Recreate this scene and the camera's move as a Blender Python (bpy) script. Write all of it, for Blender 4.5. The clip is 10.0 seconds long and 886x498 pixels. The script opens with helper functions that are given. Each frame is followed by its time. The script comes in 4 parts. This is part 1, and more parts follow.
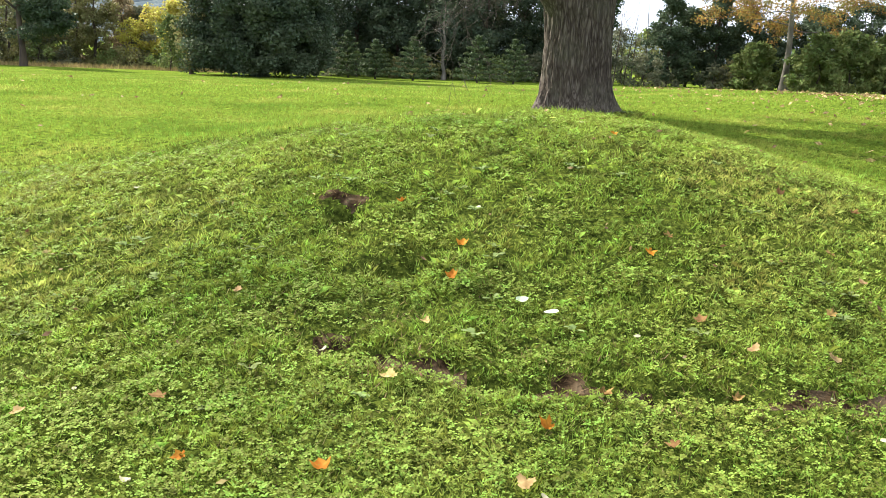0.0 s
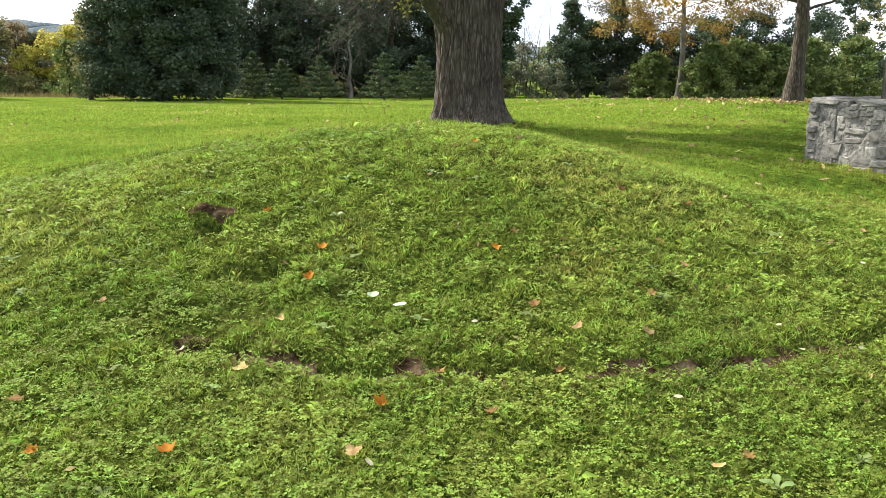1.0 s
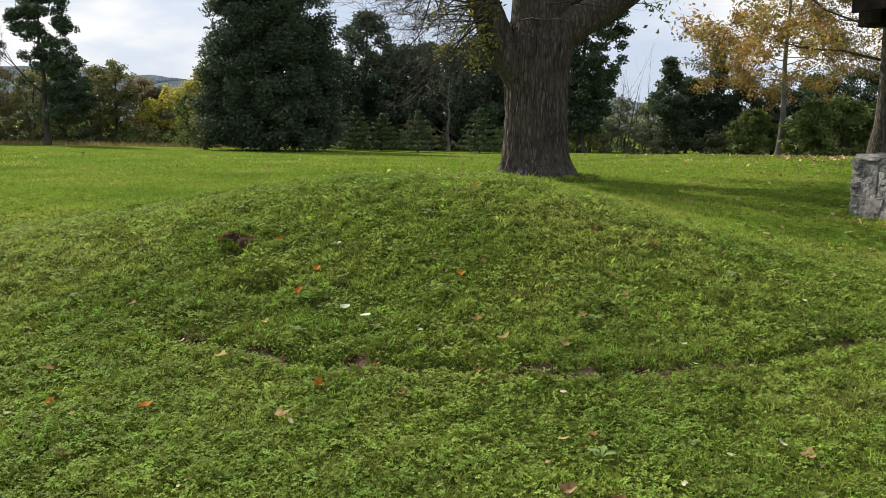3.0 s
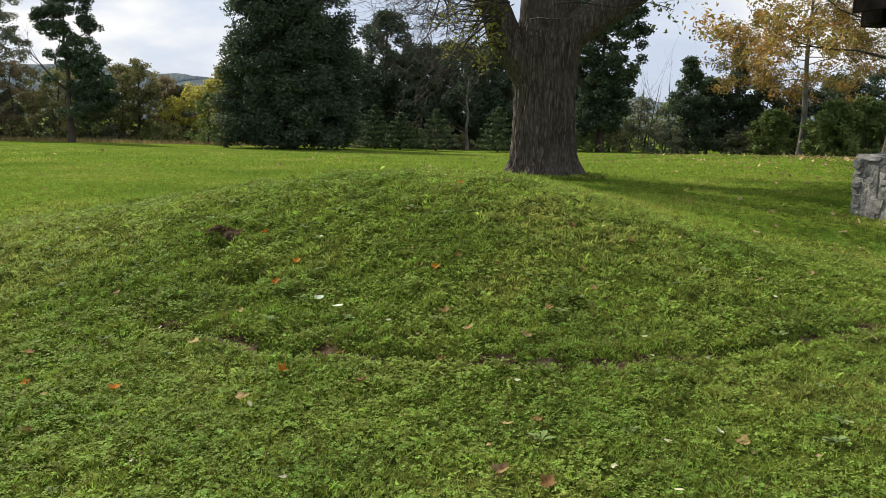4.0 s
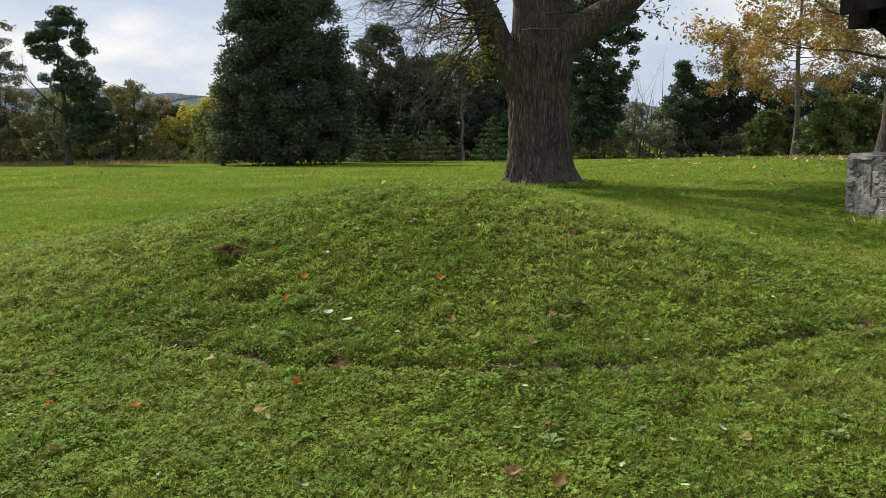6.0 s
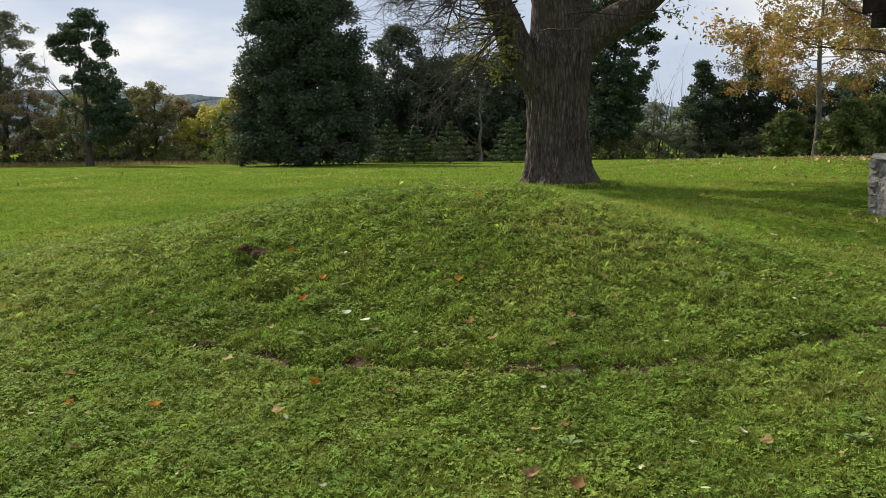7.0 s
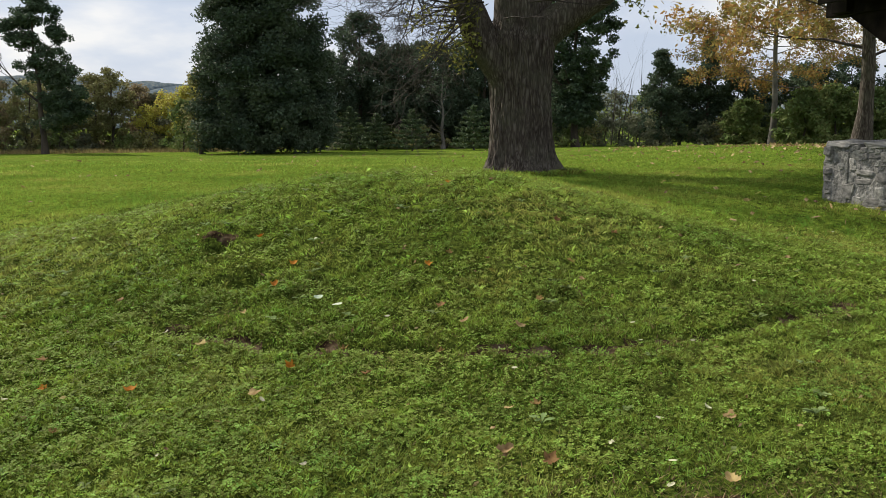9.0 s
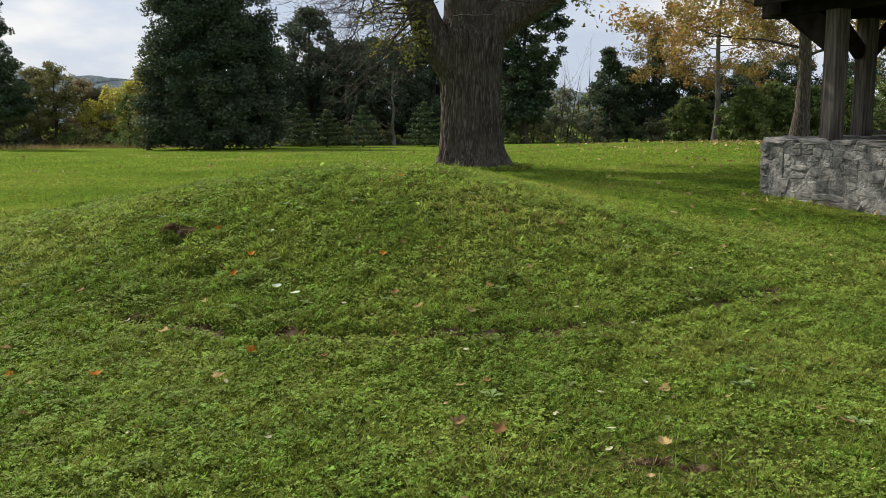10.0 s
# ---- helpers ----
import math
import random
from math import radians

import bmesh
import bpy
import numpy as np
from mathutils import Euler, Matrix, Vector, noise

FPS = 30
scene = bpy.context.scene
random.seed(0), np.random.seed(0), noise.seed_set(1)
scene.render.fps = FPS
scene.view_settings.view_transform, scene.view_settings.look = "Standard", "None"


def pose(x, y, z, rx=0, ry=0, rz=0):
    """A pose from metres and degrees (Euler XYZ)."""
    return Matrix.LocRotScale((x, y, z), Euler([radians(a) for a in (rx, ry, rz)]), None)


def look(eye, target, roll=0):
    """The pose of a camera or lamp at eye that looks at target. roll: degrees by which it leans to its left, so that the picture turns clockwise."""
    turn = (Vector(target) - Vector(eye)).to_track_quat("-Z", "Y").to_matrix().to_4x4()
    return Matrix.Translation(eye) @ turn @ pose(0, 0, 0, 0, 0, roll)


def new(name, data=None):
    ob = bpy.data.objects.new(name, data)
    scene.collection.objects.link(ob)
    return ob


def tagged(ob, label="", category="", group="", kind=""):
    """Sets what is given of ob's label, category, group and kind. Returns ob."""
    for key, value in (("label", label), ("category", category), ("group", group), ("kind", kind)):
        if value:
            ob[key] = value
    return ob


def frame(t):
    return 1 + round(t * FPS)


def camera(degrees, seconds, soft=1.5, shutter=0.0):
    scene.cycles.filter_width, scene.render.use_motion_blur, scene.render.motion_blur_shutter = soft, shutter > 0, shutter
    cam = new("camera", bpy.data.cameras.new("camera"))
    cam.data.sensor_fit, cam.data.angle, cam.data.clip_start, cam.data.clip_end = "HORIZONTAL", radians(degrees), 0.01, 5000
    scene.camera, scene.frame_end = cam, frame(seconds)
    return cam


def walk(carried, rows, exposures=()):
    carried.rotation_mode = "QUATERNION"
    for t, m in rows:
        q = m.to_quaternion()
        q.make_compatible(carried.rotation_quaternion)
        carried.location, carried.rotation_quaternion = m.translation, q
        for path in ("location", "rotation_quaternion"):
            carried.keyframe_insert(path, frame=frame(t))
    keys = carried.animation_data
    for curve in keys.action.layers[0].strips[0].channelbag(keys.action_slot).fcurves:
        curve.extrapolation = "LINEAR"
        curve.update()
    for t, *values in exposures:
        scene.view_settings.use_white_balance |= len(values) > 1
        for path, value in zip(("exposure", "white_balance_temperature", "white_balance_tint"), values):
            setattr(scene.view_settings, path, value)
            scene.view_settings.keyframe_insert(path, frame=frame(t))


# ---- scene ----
cam = camera(55.0, 10.0, soft=0.8)
EXPOSURES = [(0.0, 1.5), (1.0, 1.24), (1.6, 1.04), (2.1, 0.66), (3.5, 0.41), (5.0, 0.34), (10.0, 0.28)]
PATH = [
    (0, (0.136, -0.258, 1.222), (0.163, 1.688, 0.763), 2.0),
    (0.5, (0.313, -0.353, 1.221), (0.453, 1.591, 0.77), 1.3),
    (1, (0.426, -0.573, 1.219), (0.639, 1.371, 0.801), 0.4),
    (1.5, (0.529, -0.829, 1.221), (0.725, 1.125, 0.843), -0.6),
    (2, (0.729, -1.036, 1.21), (0.817, 0.937, 0.901), 0.2),
    (3.5, (1.279, -1.479, 1.228), (1.226, 0.498, 0.93), 0.9),
    (4, (1.399, -1.515, 1.219), (1.317, 0.46, 0.918), 1.1),
    (4.5, (1.409, -1.558, 1.234), (1.317, 0.417, 0.931), 0.5),
    (5, (1.391, -1.615, 1.241), (1.317, 0.362, 0.945), 0.0),
    (5.5, (1.373, -1.644, 1.245), (1.311, 0.335, 0.964), -0.5),
    (7, (1.369, -1.635, 1.243), (1.248, 0.342, 0.969), -0.8),
    (7.5, (1.379, -1.614, 1.24), (1.257, 0.362, 0.956), -0.6),
    (8, (1.398, -1.597, 1.237), (1.288, 0.379, 0.945), -0.2),
    (8.5, (1.4, -1.616, 1.23), (1.321, 0.361, 0.939), 0.0),
    (9, (1.322, -1.709, 1.236), (1.29, 0.268, 0.933), -0.7),
    (9.5, (1.272, -1.797, 1.225), (1.339, 0.177, 0.91), -0.5),
    (10, (1.306, -1.935, 1.228), (1.389, 0.039, 0.916), -0.5),
]
walk(cam, [(t, look(eye, target, roll)) for t, eye, target, roll in PATH], EXPOSURES)

# ---- world and sun ----
SUN_AZIMUTH, SUN_HEIGHT = radians(-47), radians(40)  # azimuth from +y towards +x
sun_way = Vector((math.sin(SUN_AZIMUTH) * math.cos(SUN_HEIGHT), math.cos(SUN_AZIMUTH) * math.cos(SUN_HEIGHT), math.sin(SUN_HEIGHT)))
world = bpy.data.worlds.new("world")
scene.world = world
world.use_nodes = True
wn, wl = world.node_tree.nodes, world.node_tree.links
wn.clear()
sky = wn.new("ShaderNodeTexSky")
sky.sky_type, sky.sun_disc = "NISHITA", False
sky.sun_elevation, sky.sun_rotation = SUN_HEIGHT, SUN_AZIMUTH
sky.dust_density, sky.air_density = 0.8, 1.0
sky_bg, cloud_bg, sky_mix, world_out = (wn.new(k) for k in ("ShaderNodeBackground", "ShaderNodeBackground", "ShaderNodeMixShader", "ShaderNodeOutputWorld"))
sky_bg.inputs[1].default_value = 0.056
cloud_bg.inputs[1].default_value = 0.82
coord, squash, cloud_noise, cloud_ramp = (wn.new(k) for k in ("ShaderNodeTexCoord", "ShaderNodeMapping", "ShaderNodeTexNoise", "ShaderNodeValToRGB"))
squash.inputs["Scale"].default_value = (1.0, 1.0, 2.8)
squash.inputs["Location"].default_value = (0.3, 0.1, 0.35)
cloud_noise.inputs["Scale"].default_value = 2.6
cloud_noise.inputs["Detail"].default_value = 7
cloud_noise.inputs["Roughness"].default_value = 0.5
cloud_ramp.color_ramp.elements[0].position, cloud_ramp.color_ramp.elements[0].color = 0.44, (0.60, 0.68, 0.83, 1)
cloud_ramp.color_ramp.elements[1].position, cloud_ramp.color_ramp.elements[1].color = 0.57, (1.0, 0.99, 0.99, 1)
cloud_ramp.color_ramp.elements.new(0.5).color = (0.70, 0.76, 0.88, 1)
sky_mix.inputs[0].default_value = 0.86
wl.new(coord.outputs["Generated"], squash.inputs[0])
wl.new(squash.outputs[0], cloud_noise.inputs["Vector"])
wl.new(cloud_noise.outputs["Fac"], cloud_ramp.inputs[0])
wl.new(sky.outputs[0], sky_bg.inputs[0])
wl.new(cloud_ramp.outputs[0], cloud_bg.inputs[0])
wl.new(sky_bg.outputs[0], sky_mix.inputs[1])
wl.new(cloud_bg.outputs[0], sky_mix.inputs[2])
wl.new(sky_mix.outputs[0], world_out.inputs[0])
sun = new("sun", bpy.data.lights.new("sun", "SUN"))
sun.data.energy, sun.data.angle, sun.data.color = 5.0, radians(0.7), (1.0, 0.93, 0.80)
sun.matrix_world = look(sun_way * 60, (0, 0, 0))


# ---- materials ----
def shader(name, colours, scale=4.0, detail=6.0, rough=0.8, bump=0.0, bump_scale=None, stretch=(1, 1, 1), island=0.0, thing=0.0, lucent=0.0, spread=(0.35, 0.65), gloss=0.3, blotch=None, clump=None):
    """A material of two or three colours mixed by noise, varied from piece to piece, with relief and light shining through."""
    m = bpy.data.materials.new(name)
    m.use_nodes = True
    n, k = m.node_tree.nodes, m.node_tree.links
    n.clear()
    out = n.new("ShaderNodeOutputMaterial")
    where, place = n.new("ShaderNodeTexCoord"), n.new("ShaderNodeMapping")
    place.inputs["Scale"].default_value = stretch
    k.new(where.outputs["Object"], place.inputs[0])
    grain, ramp = n.new("ShaderNodeTexNoise"), n.new("ShaderNodeValToRGB")
    grain.inputs["Scale"].default_value, grain.inputs["Detail"].default_value = scale, detail
    k.new(place.outputs[0], grain.inputs["Vector"])
    k.new(grain.outputs["Fac"], ramp.inputs[0])
    marks = ramp.color_ramp.elements
    while len(marks) < len(colours):
        marks.new(0.5)
    for i, c in enumerate(colours):
        marks[i].position = spread[0] + (spread[1] - spread[0]) * i / (len(colours) - 1)
        marks[i].color = (*c, 1)
    colour = ramp.outputs[0]

    def varied(colour, source, amount, low):
        mix, span = n.new("ShaderNodeHueSaturation"), n.new("ShaderNodeMapRange")
        span.inputs["To Min"].default_value, span.inputs["To Max"].default_value = 1 - amount, 1 + amount
        k.new(source, span.inputs["Value"])
        k.new(span.outputs[0], mix.inputs["Value"])
        turn = n.new("ShaderNodeMapRange")
        turn.inputs["To Min"].default_value, turn.inputs["To Max"].default_value = 0.5 - low, 0.5 + low
        k.new(source, turn.inputs["Value"])
        k.new(turn.outputs[0], mix.inputs["Hue"])
        k.new(colour, mix.inputs["Color"])
        return mix.outputs[0]

    if blotch:
        second, cover, join = n.new("ShaderNodeTexNoise"), n.new("ShaderNodeValToRGB"), n.new("ShaderNodeMix")
        second.inputs["Scale"].default_value, second.inputs["Detail"].default_value = blotch[1], 5
        k.new(where.outputs["Object"], second.inputs["Vector"])
        cover.color_ramp.elements[0].position, cover.color_ramp.elements[1].position = blotch[2], blotch[3]
        k.new(second.outputs["Fac"], cover.inputs[0])
        join.data_type = "RGBA"
        k.new(cover.outputs[0], join.inputs["Factor"])
        k.new(colour, join.inputs["A"])
        join.inputs["B"].default_value = (*blotch[0], 1)
        colour = join.outputs["Result"]
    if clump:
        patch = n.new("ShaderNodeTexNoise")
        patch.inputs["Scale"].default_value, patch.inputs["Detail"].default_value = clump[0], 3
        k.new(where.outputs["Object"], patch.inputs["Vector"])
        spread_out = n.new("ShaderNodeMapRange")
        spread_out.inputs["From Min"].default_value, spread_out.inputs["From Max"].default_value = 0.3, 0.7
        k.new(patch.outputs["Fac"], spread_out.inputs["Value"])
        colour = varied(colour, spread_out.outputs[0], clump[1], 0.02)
    if island:
        geo = n.new("ShaderNodeNewGeometry")
        colour = varied(colour, geo.outputs["Random Per Island"], island, 0.025)
    if thing:
        info = n.new("ShaderNodeObjectInfo")
        colour = varied(colour, info.outputs["Random"], thing, 0.015)
    body = n.new("ShaderNodeBsdfPrincipled")
    body.inputs["Roughness"].default_value = rough
    body.inputs["Specular IOR Level"].default_value = gloss
    k.new(colour, body.inputs["Base Color"])
    if bump:
        rise, relief = n.new("ShaderNodeTexNoise"), n.new("ShaderNodeBump")
        rise.inputs["Scale"].default_value, rise.inputs["Detail"].default_value = bump_scale or scale * 4, 8
        k.new(place.outputs[0], rise.inputs["Vector"])
        relief.inputs["Strength"].default_value, relief.inputs["Distance"].default_value = 1.0, bump
        k.new(rise.outputs["Fac"], relief.inputs["Height"])
        k.new(relief.outputs[0], body.inputs["Normal"])
    last = body.outputs[0]
    if lucent:
        glow, both = n.new("ShaderNodeBsdfTranslucent"), n.new("ShaderNodeMixShader")
        k.new(colour, glow.inputs[0])
        both.inputs[0].default_value = lucent
        k.new(last, both.inputs[1])
        k.new(glow.outputs[0], both.inputs[2])
        last = both.outputs[0]
    k.new(last, out.inputs[0])
    return m


LAWN = shader("lawn_soil", [(0.03, 0.045, 0.01), (0.106, 0.163, 0.021), (0.222, 0.30, 0.041)], 14, 10, 0.95, 0.03, 70, spread=(0.3, 0.7), gloss=0.0, blotch=((0.165, 0.20, 0.04), 0.5, 0.55, 0.8))
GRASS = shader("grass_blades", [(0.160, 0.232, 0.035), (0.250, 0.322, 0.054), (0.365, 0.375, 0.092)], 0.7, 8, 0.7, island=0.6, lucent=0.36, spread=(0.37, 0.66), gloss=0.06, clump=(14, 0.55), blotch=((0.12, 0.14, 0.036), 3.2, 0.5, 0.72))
FAR_GRASS = shader("unbroken_lawn_blades", [(0.147, 0.224, 0.032), (0.230, 0.312, 0.048), (0.34, 0.362, 0.078)], 0.5, 8, 0.7, island=0.4, lucent=0.36, spread=(0.37, 0.66), gloss=0.06, clump=(5, 0.25))
DRY = shader("dry_blades", [(0.35, 0.27, 0.12), (0.22, 0.17, 0.07)], 1.5, 4, 0.7, island=0.3, lucent=0.3)
WITHERED_SHADE = shader("withered_shade_blades", [(0.17, 0.115, 0.055), (0.28, 0.20, 0.095)], 2.0, 4, 0.8, island=0.4, lucent=0.2)
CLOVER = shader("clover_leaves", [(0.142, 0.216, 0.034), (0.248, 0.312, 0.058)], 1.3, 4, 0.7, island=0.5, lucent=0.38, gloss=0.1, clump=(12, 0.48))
THATCH = shader("lawn_thatch", [(0.014, 0.02, 0.005), (0.05, 0.07, 0.012), (0.12, 0.15, 0.026)], 40, 8, 0.95, 0.02, 90, spread=(0.3, 0.7), gloss=0.0)
SOIL = shader("bare_soil", [(0.015, 0.010, 0.006), (0.05, 0.034, 0.02), (0.11, 0.08, 0.05)], 14, 8, 0.95, 0.012, 60, gloss=0.0)


def furrowed_bark(name, deep, mid, pale, cells, moss):
    """Upright plates of bark parted by dark crooked furrows."""
    m = bpy.data.materials.new(name)
    m.use_nodes = True
    n, k = m.node_tree.nodes, m.node_tree.links
    n.clear()
    out, body, where, place = (n.new(kind) for kind in ("ShaderNodeOutputMaterial", "ShaderNodeBsdfPrincipled", "ShaderNodeTexCoord", "ShaderNodeMapping"))
    place.inputs["Scale"].default_value = (1, 1, 0.17)
    k.new(where.outputs["Object"], place.inputs[0])
    warp, sway = n.new("ShaderNodeTexNoise"), n.new("ShaderNodeMixRGB")
    warp.inputs["Scale"].default_value, warp.inputs["Detail"].default_value = 13, 6
    k.new(place.outputs[0], warp.inputs["Vector"])
    sway.blend_type, sway.inputs[0].default_value = "ADD", 0.075
    k.new(place.outputs[0], sway.inputs[1])
    k.new(warp.outputs["Color"], sway.inputs[2])
    plates = n.new("ShaderNodeTexVoronoi")
    plates.feature = "DISTANCE_TO_EDGE"
    plates.inputs["Scale"].default_value = cells
    k.new(sway.outputs[0], plates.inputs["Vector"])
    rise = n.new("ShaderNodeMapRange")
    rise.inputs["From Max"].default_value = 0.28
    k.new(plates.outputs["Distance"], rise.inputs["Value"])
    grain = n.new("ShaderNodeTexNoise")
    grain.inputs["Scale"].default_value, grain.inputs["Detail"].default_value = 20, 10
    k.new(place.outputs[0], grain.inputs["Vector"])
    both = n.new("ShaderNodeMath")
    both.operation, both.inputs[1].default_value = "MULTIPLY_ADD", 0.34
    k.new(rise.outputs[0], both.inputs[0])
    fine = n.new("ShaderNodeMath")
    fine.operation, fine.inputs[1].default_value = "MULTIPLY", 0.85
    k.new(grain.outputs["Fac"], fine.inputs[0])
    k.new(fine.outputs[0], both.inputs[2])
    ramp = n.new("ShaderNodeValToRGB")
    marks = ramp.color_ramp.elements
    marks[0].position, marks[0].color = 0.3, (*deep, 1)
    marks[1].position, marks[1].color = 0.95, (*pale, 1)
    marks.new(0.58).color = (*mid, 1)
    k.new(both.outputs[0], ramp.inputs[0])
    stain, cover, join = n.new("ShaderNodeTexNoise"), n.new("ShaderNodeValToRGB"), n.new("ShaderNodeMix")
    stain.inputs["Scale"].default_value, stain.inputs["Detail"].default_value = 1.8, 6
    k.new(where.outputs["Object"], stain.inputs["Vector"])
    cover.color_ramp.elements[0].position, cover.color_ramp.elements[1].position = 0.48, 0.75
    cover.color_ramp.elements[1].color = (0.6, 0.6, 0.6, 1)
    k.new(stain.outputs["Fac"], cover.inputs[0])
    join.data_type = "RGBA"
    k.new(cover.outputs[0], join.inputs["Factor"])
    k.new(ramp.outputs[0], join.inputs["A"])
    join.inputs["B"].default_value = (*moss, 1)
    k.new(join.outputs["Result"], body.inputs["Base Color"])
    relief = n.new("ShaderNodeBump")
    relief.inputs["Strength"].default_value, relief.inputs["Distance"].default_value = 1.0, 0.03
    k.new(both.outputs[0], relief.inputs["Height"])
    k.new(relief.outputs[0], body.inputs["Normal"])
    body.inputs["Roughness"].default_value, body.inputs["Specular IOR Level"].default_value = 0.93, 0.15
    k.new(body.outputs[0], out.inputs[0])
    return m


BARK = furrowed_bark("old_bark", (0.03, 0.023, 0.019), (0.074, 0.06, 0.051), (0.165, 0.145, 0.126), 21, (0.10, 0.10, 0.072))
TWIG = shader("twig_bark", [(0.026, 0.021, 0.018), (0.085, 0.07, 0.058)], 3, 5, 0.85)
PALE_BARK = shader("pale_bark", [(0.075, 0.068, 0.06), (0.19, 0.175, 0.15)], 3, 7, 0.85, 0.01, 20, stretch=(1, 1, 0.4))
DARK_BARK = shader("dark_bark", [(0.03, 0.024, 0.02), (0.09, 0.07, 0.055)], 3, 6, 0.9, 0.01, 20, stretch=(1, 1, 0.3))


def foliage(name, a, b, lucent=0.3):
    return shader(name, [a, b], 0.5, 5, 0.6, island=0.28, lucent=lucent, gloss=0.1)


# Treeline leaf colours are raised to put distance haze into them.
EVERGREEN = foliage("evergreen_needles", (0.045, 0.068, 0.044), (0.086, 0.113, 0.066), 0.2)
CEDAR = foliage("cedar_sprays", (0.048, 0.075, 0.047), (0.088, 0.12, 0.068), 0.22)
PINE = foliage("pine_needles", (0.055, 0.085, 0.042), (0.105, 0.14, 0.062), 0.2)
OLIVE = foliage("olive_leaves", (0.155, 0.162, 0.068), (0.27, 0.25, 0.105))
BROWNISH = foliage("russet_leaves", (0.195, 0.155, 0.09), (0.305, 0.24, 0.14))
YELLOW = foliage("yellow_green_leaves", (0.31, 0.30, 0.055), (0.48, 0.42, 0.10), 0.4)
AMBER = foliage("amber_leaves", (0.28, 0.16, 0.05), (0.43, 0.265, 0.085), 0.45)
SHRUB = foliage("shrub_leaves", (0.10, 0.14, 0.045), (0.20, 0.235, 0.08))
GREYGREEN = foliage("grey_green_leaves", (0.105, 0.118, 0.075), (0.18, 0.185, 0.115))
OCHRE = foliage("ochre_green_leaves", (0.18, 0.155, 0.05), (0.31, 0.25, 0.08), 0.45)
FRESH = foliage("yellowing_leaves", (0.18, 0.19, 0.05), (0.32, 0.30, 0.085), 0.4)
# Distance haze is painted into the ridge as blue-grey.
HILL = shader("hazed_wooded_hill", [(0.07, 0.095, 0.115), (0.10, 0.125, 0.14), (0.15, 0.165, 0.16)], 0.14, 10, 1.0, gloss=0.0)
STONE = shader("field_stone", [(0.12, 0.115, 0.106), (0.24, 0.23, 0.215), (0.40, 0.38, 0.355)], 2.5, 10, 0.92, 0.008, 5, thing=0.28, blotch=((0.15, 0.145, 0.13), 2.2, 0.45, 0.7))
MORTAR = shader("grey_mortar", [(0.11, 0.106, 0.10), (0.19, 0.183, 0.172), (0.32, 0.305, 0.285)], 7, 10, 0.95, 0.035, 22, blotch=((0.13, 0.128, 0.118), 2.6, 0.5, 0.75))
TIMBER = shader("weathered_timber", [(0.05, 0.041, 0.035), (0.10, 0.085, 0.073), (0.165, 0.145, 0.128)], 16, 9, 0.9, 0.003, 40, stretch=(2, 2, 0.12))
# Dark stain, deepened to near black to put silhouette shade into the colour.
DARK_TIMBER = shader("stained_shaded_timber", [(0.008, 0.006, 0.005), (0.021, 0.016, 0.013)], 5, 7, 0.9, 0.005, 30, gloss=0.1)
SHINGLE = shader("dark_shingles", [(0.03, 0.028, 0.027), (0.08, 0.075, 0.07)], 6, 6, 0.9, 0.01, 30, thing=0.2)
LEAF_PALE = shader("pale_fallen_leaf", [(0.36, 0.35, 0.21), (0.56, 0.54, 0.36)], 20, 4, 0.6, thing=0.2, lucent=0.2)
LEAF_WHITE = shader("whitish_fallen_leaf", [(0.44, 0.52, 0.34), (0.60, 0.66, 0.48)], 20, 4, 0.55, thing=0.1, lucent=0.2)
LEAF_ORANGE = shader("orange_fallen_leaf", [(0.36, 0.14, 0.012), (0.52, 0.26, 0.03)], 25, 4, 0.8, thing=0.25, lucent=0.25, gloss=0.08)
LEAF_TAN = shader("tan_fallen_leaf", [(0.22, 0.145, 0.06), (0.38, 0.28, 0.13)], 25, 4, 0.85, thing=0.25, lucent=0.15, gloss=0.08)
LEAF_BROWN = shader("brown_fallen_leaf", [(0.12, 0.07, 0.024), (0.26, 0.16, 0.06)], 25, 4, 0.85, thing=0.25, lucent=0.1, gloss=0.08)
LEAF_YELLOW = shader("yellow_green_fallen_leaf", [(0.36, 0.48, 0.06), (0.55, 0.62, 0.12)], 25, 4, 0.6, thing=0.2, lucent=0.2)
LITTER = shader("leaf_litter", [(0.16, 0.09, 0.045), (0.38, 0.25, 0.12), (0.5, 0.38, 0.2)], 30, 3, 0.7, island=0.45, lucent=0.15)


# ---- helpers of this scene ----
def mesh_of(name, verts, faces, material, smooth=True):
    me = bpy.data.meshes.new(name)
    me.from_pydata([tuple(v) for v in verts], [], [tuple(f) for f in faces])
    me.materials.append(material)
    if smooth:
        me.polygons.foreach_set("use_smooth", np.ones(len(me.polygons), bool))
    me.update()
    return me


def quick_mesh(name, verts, corners, material):
    """A mesh of many like faces from arrays: verts (n, 3), corners (m, 3 or 4)."""
    me = bpy.data.meshes.new(name)
    m, sides = corners.shape
    me.vertices.add(len(verts))
    me.vertices.foreach_set("co", verts.astype(np.float32).ravel())
    me.loops.add(m * sides)
    me.loops.foreach_set("vertex_index", corners.astype(np.int32).ravel())
    me.polygons.add(m)
    me.polygons.foreach_set("loop_start", np.arange(0, m * sides, sides, dtype=np.int32))
    me.update(calc_edges=True)
    me.materials.append(material)
    return me


def child(name, me, parent, label=""):
    ob = new(name, me)
    ob.parent = parent
    return tagged(ob, label) if label else ob


def part(name, bm, material, parent, label=""):
    me = bpy.data.meshes.new(name)
    bm.to_mesh(me)
    bm.free()
    me.materials.append(material)
    return child(name, me, parent, label)


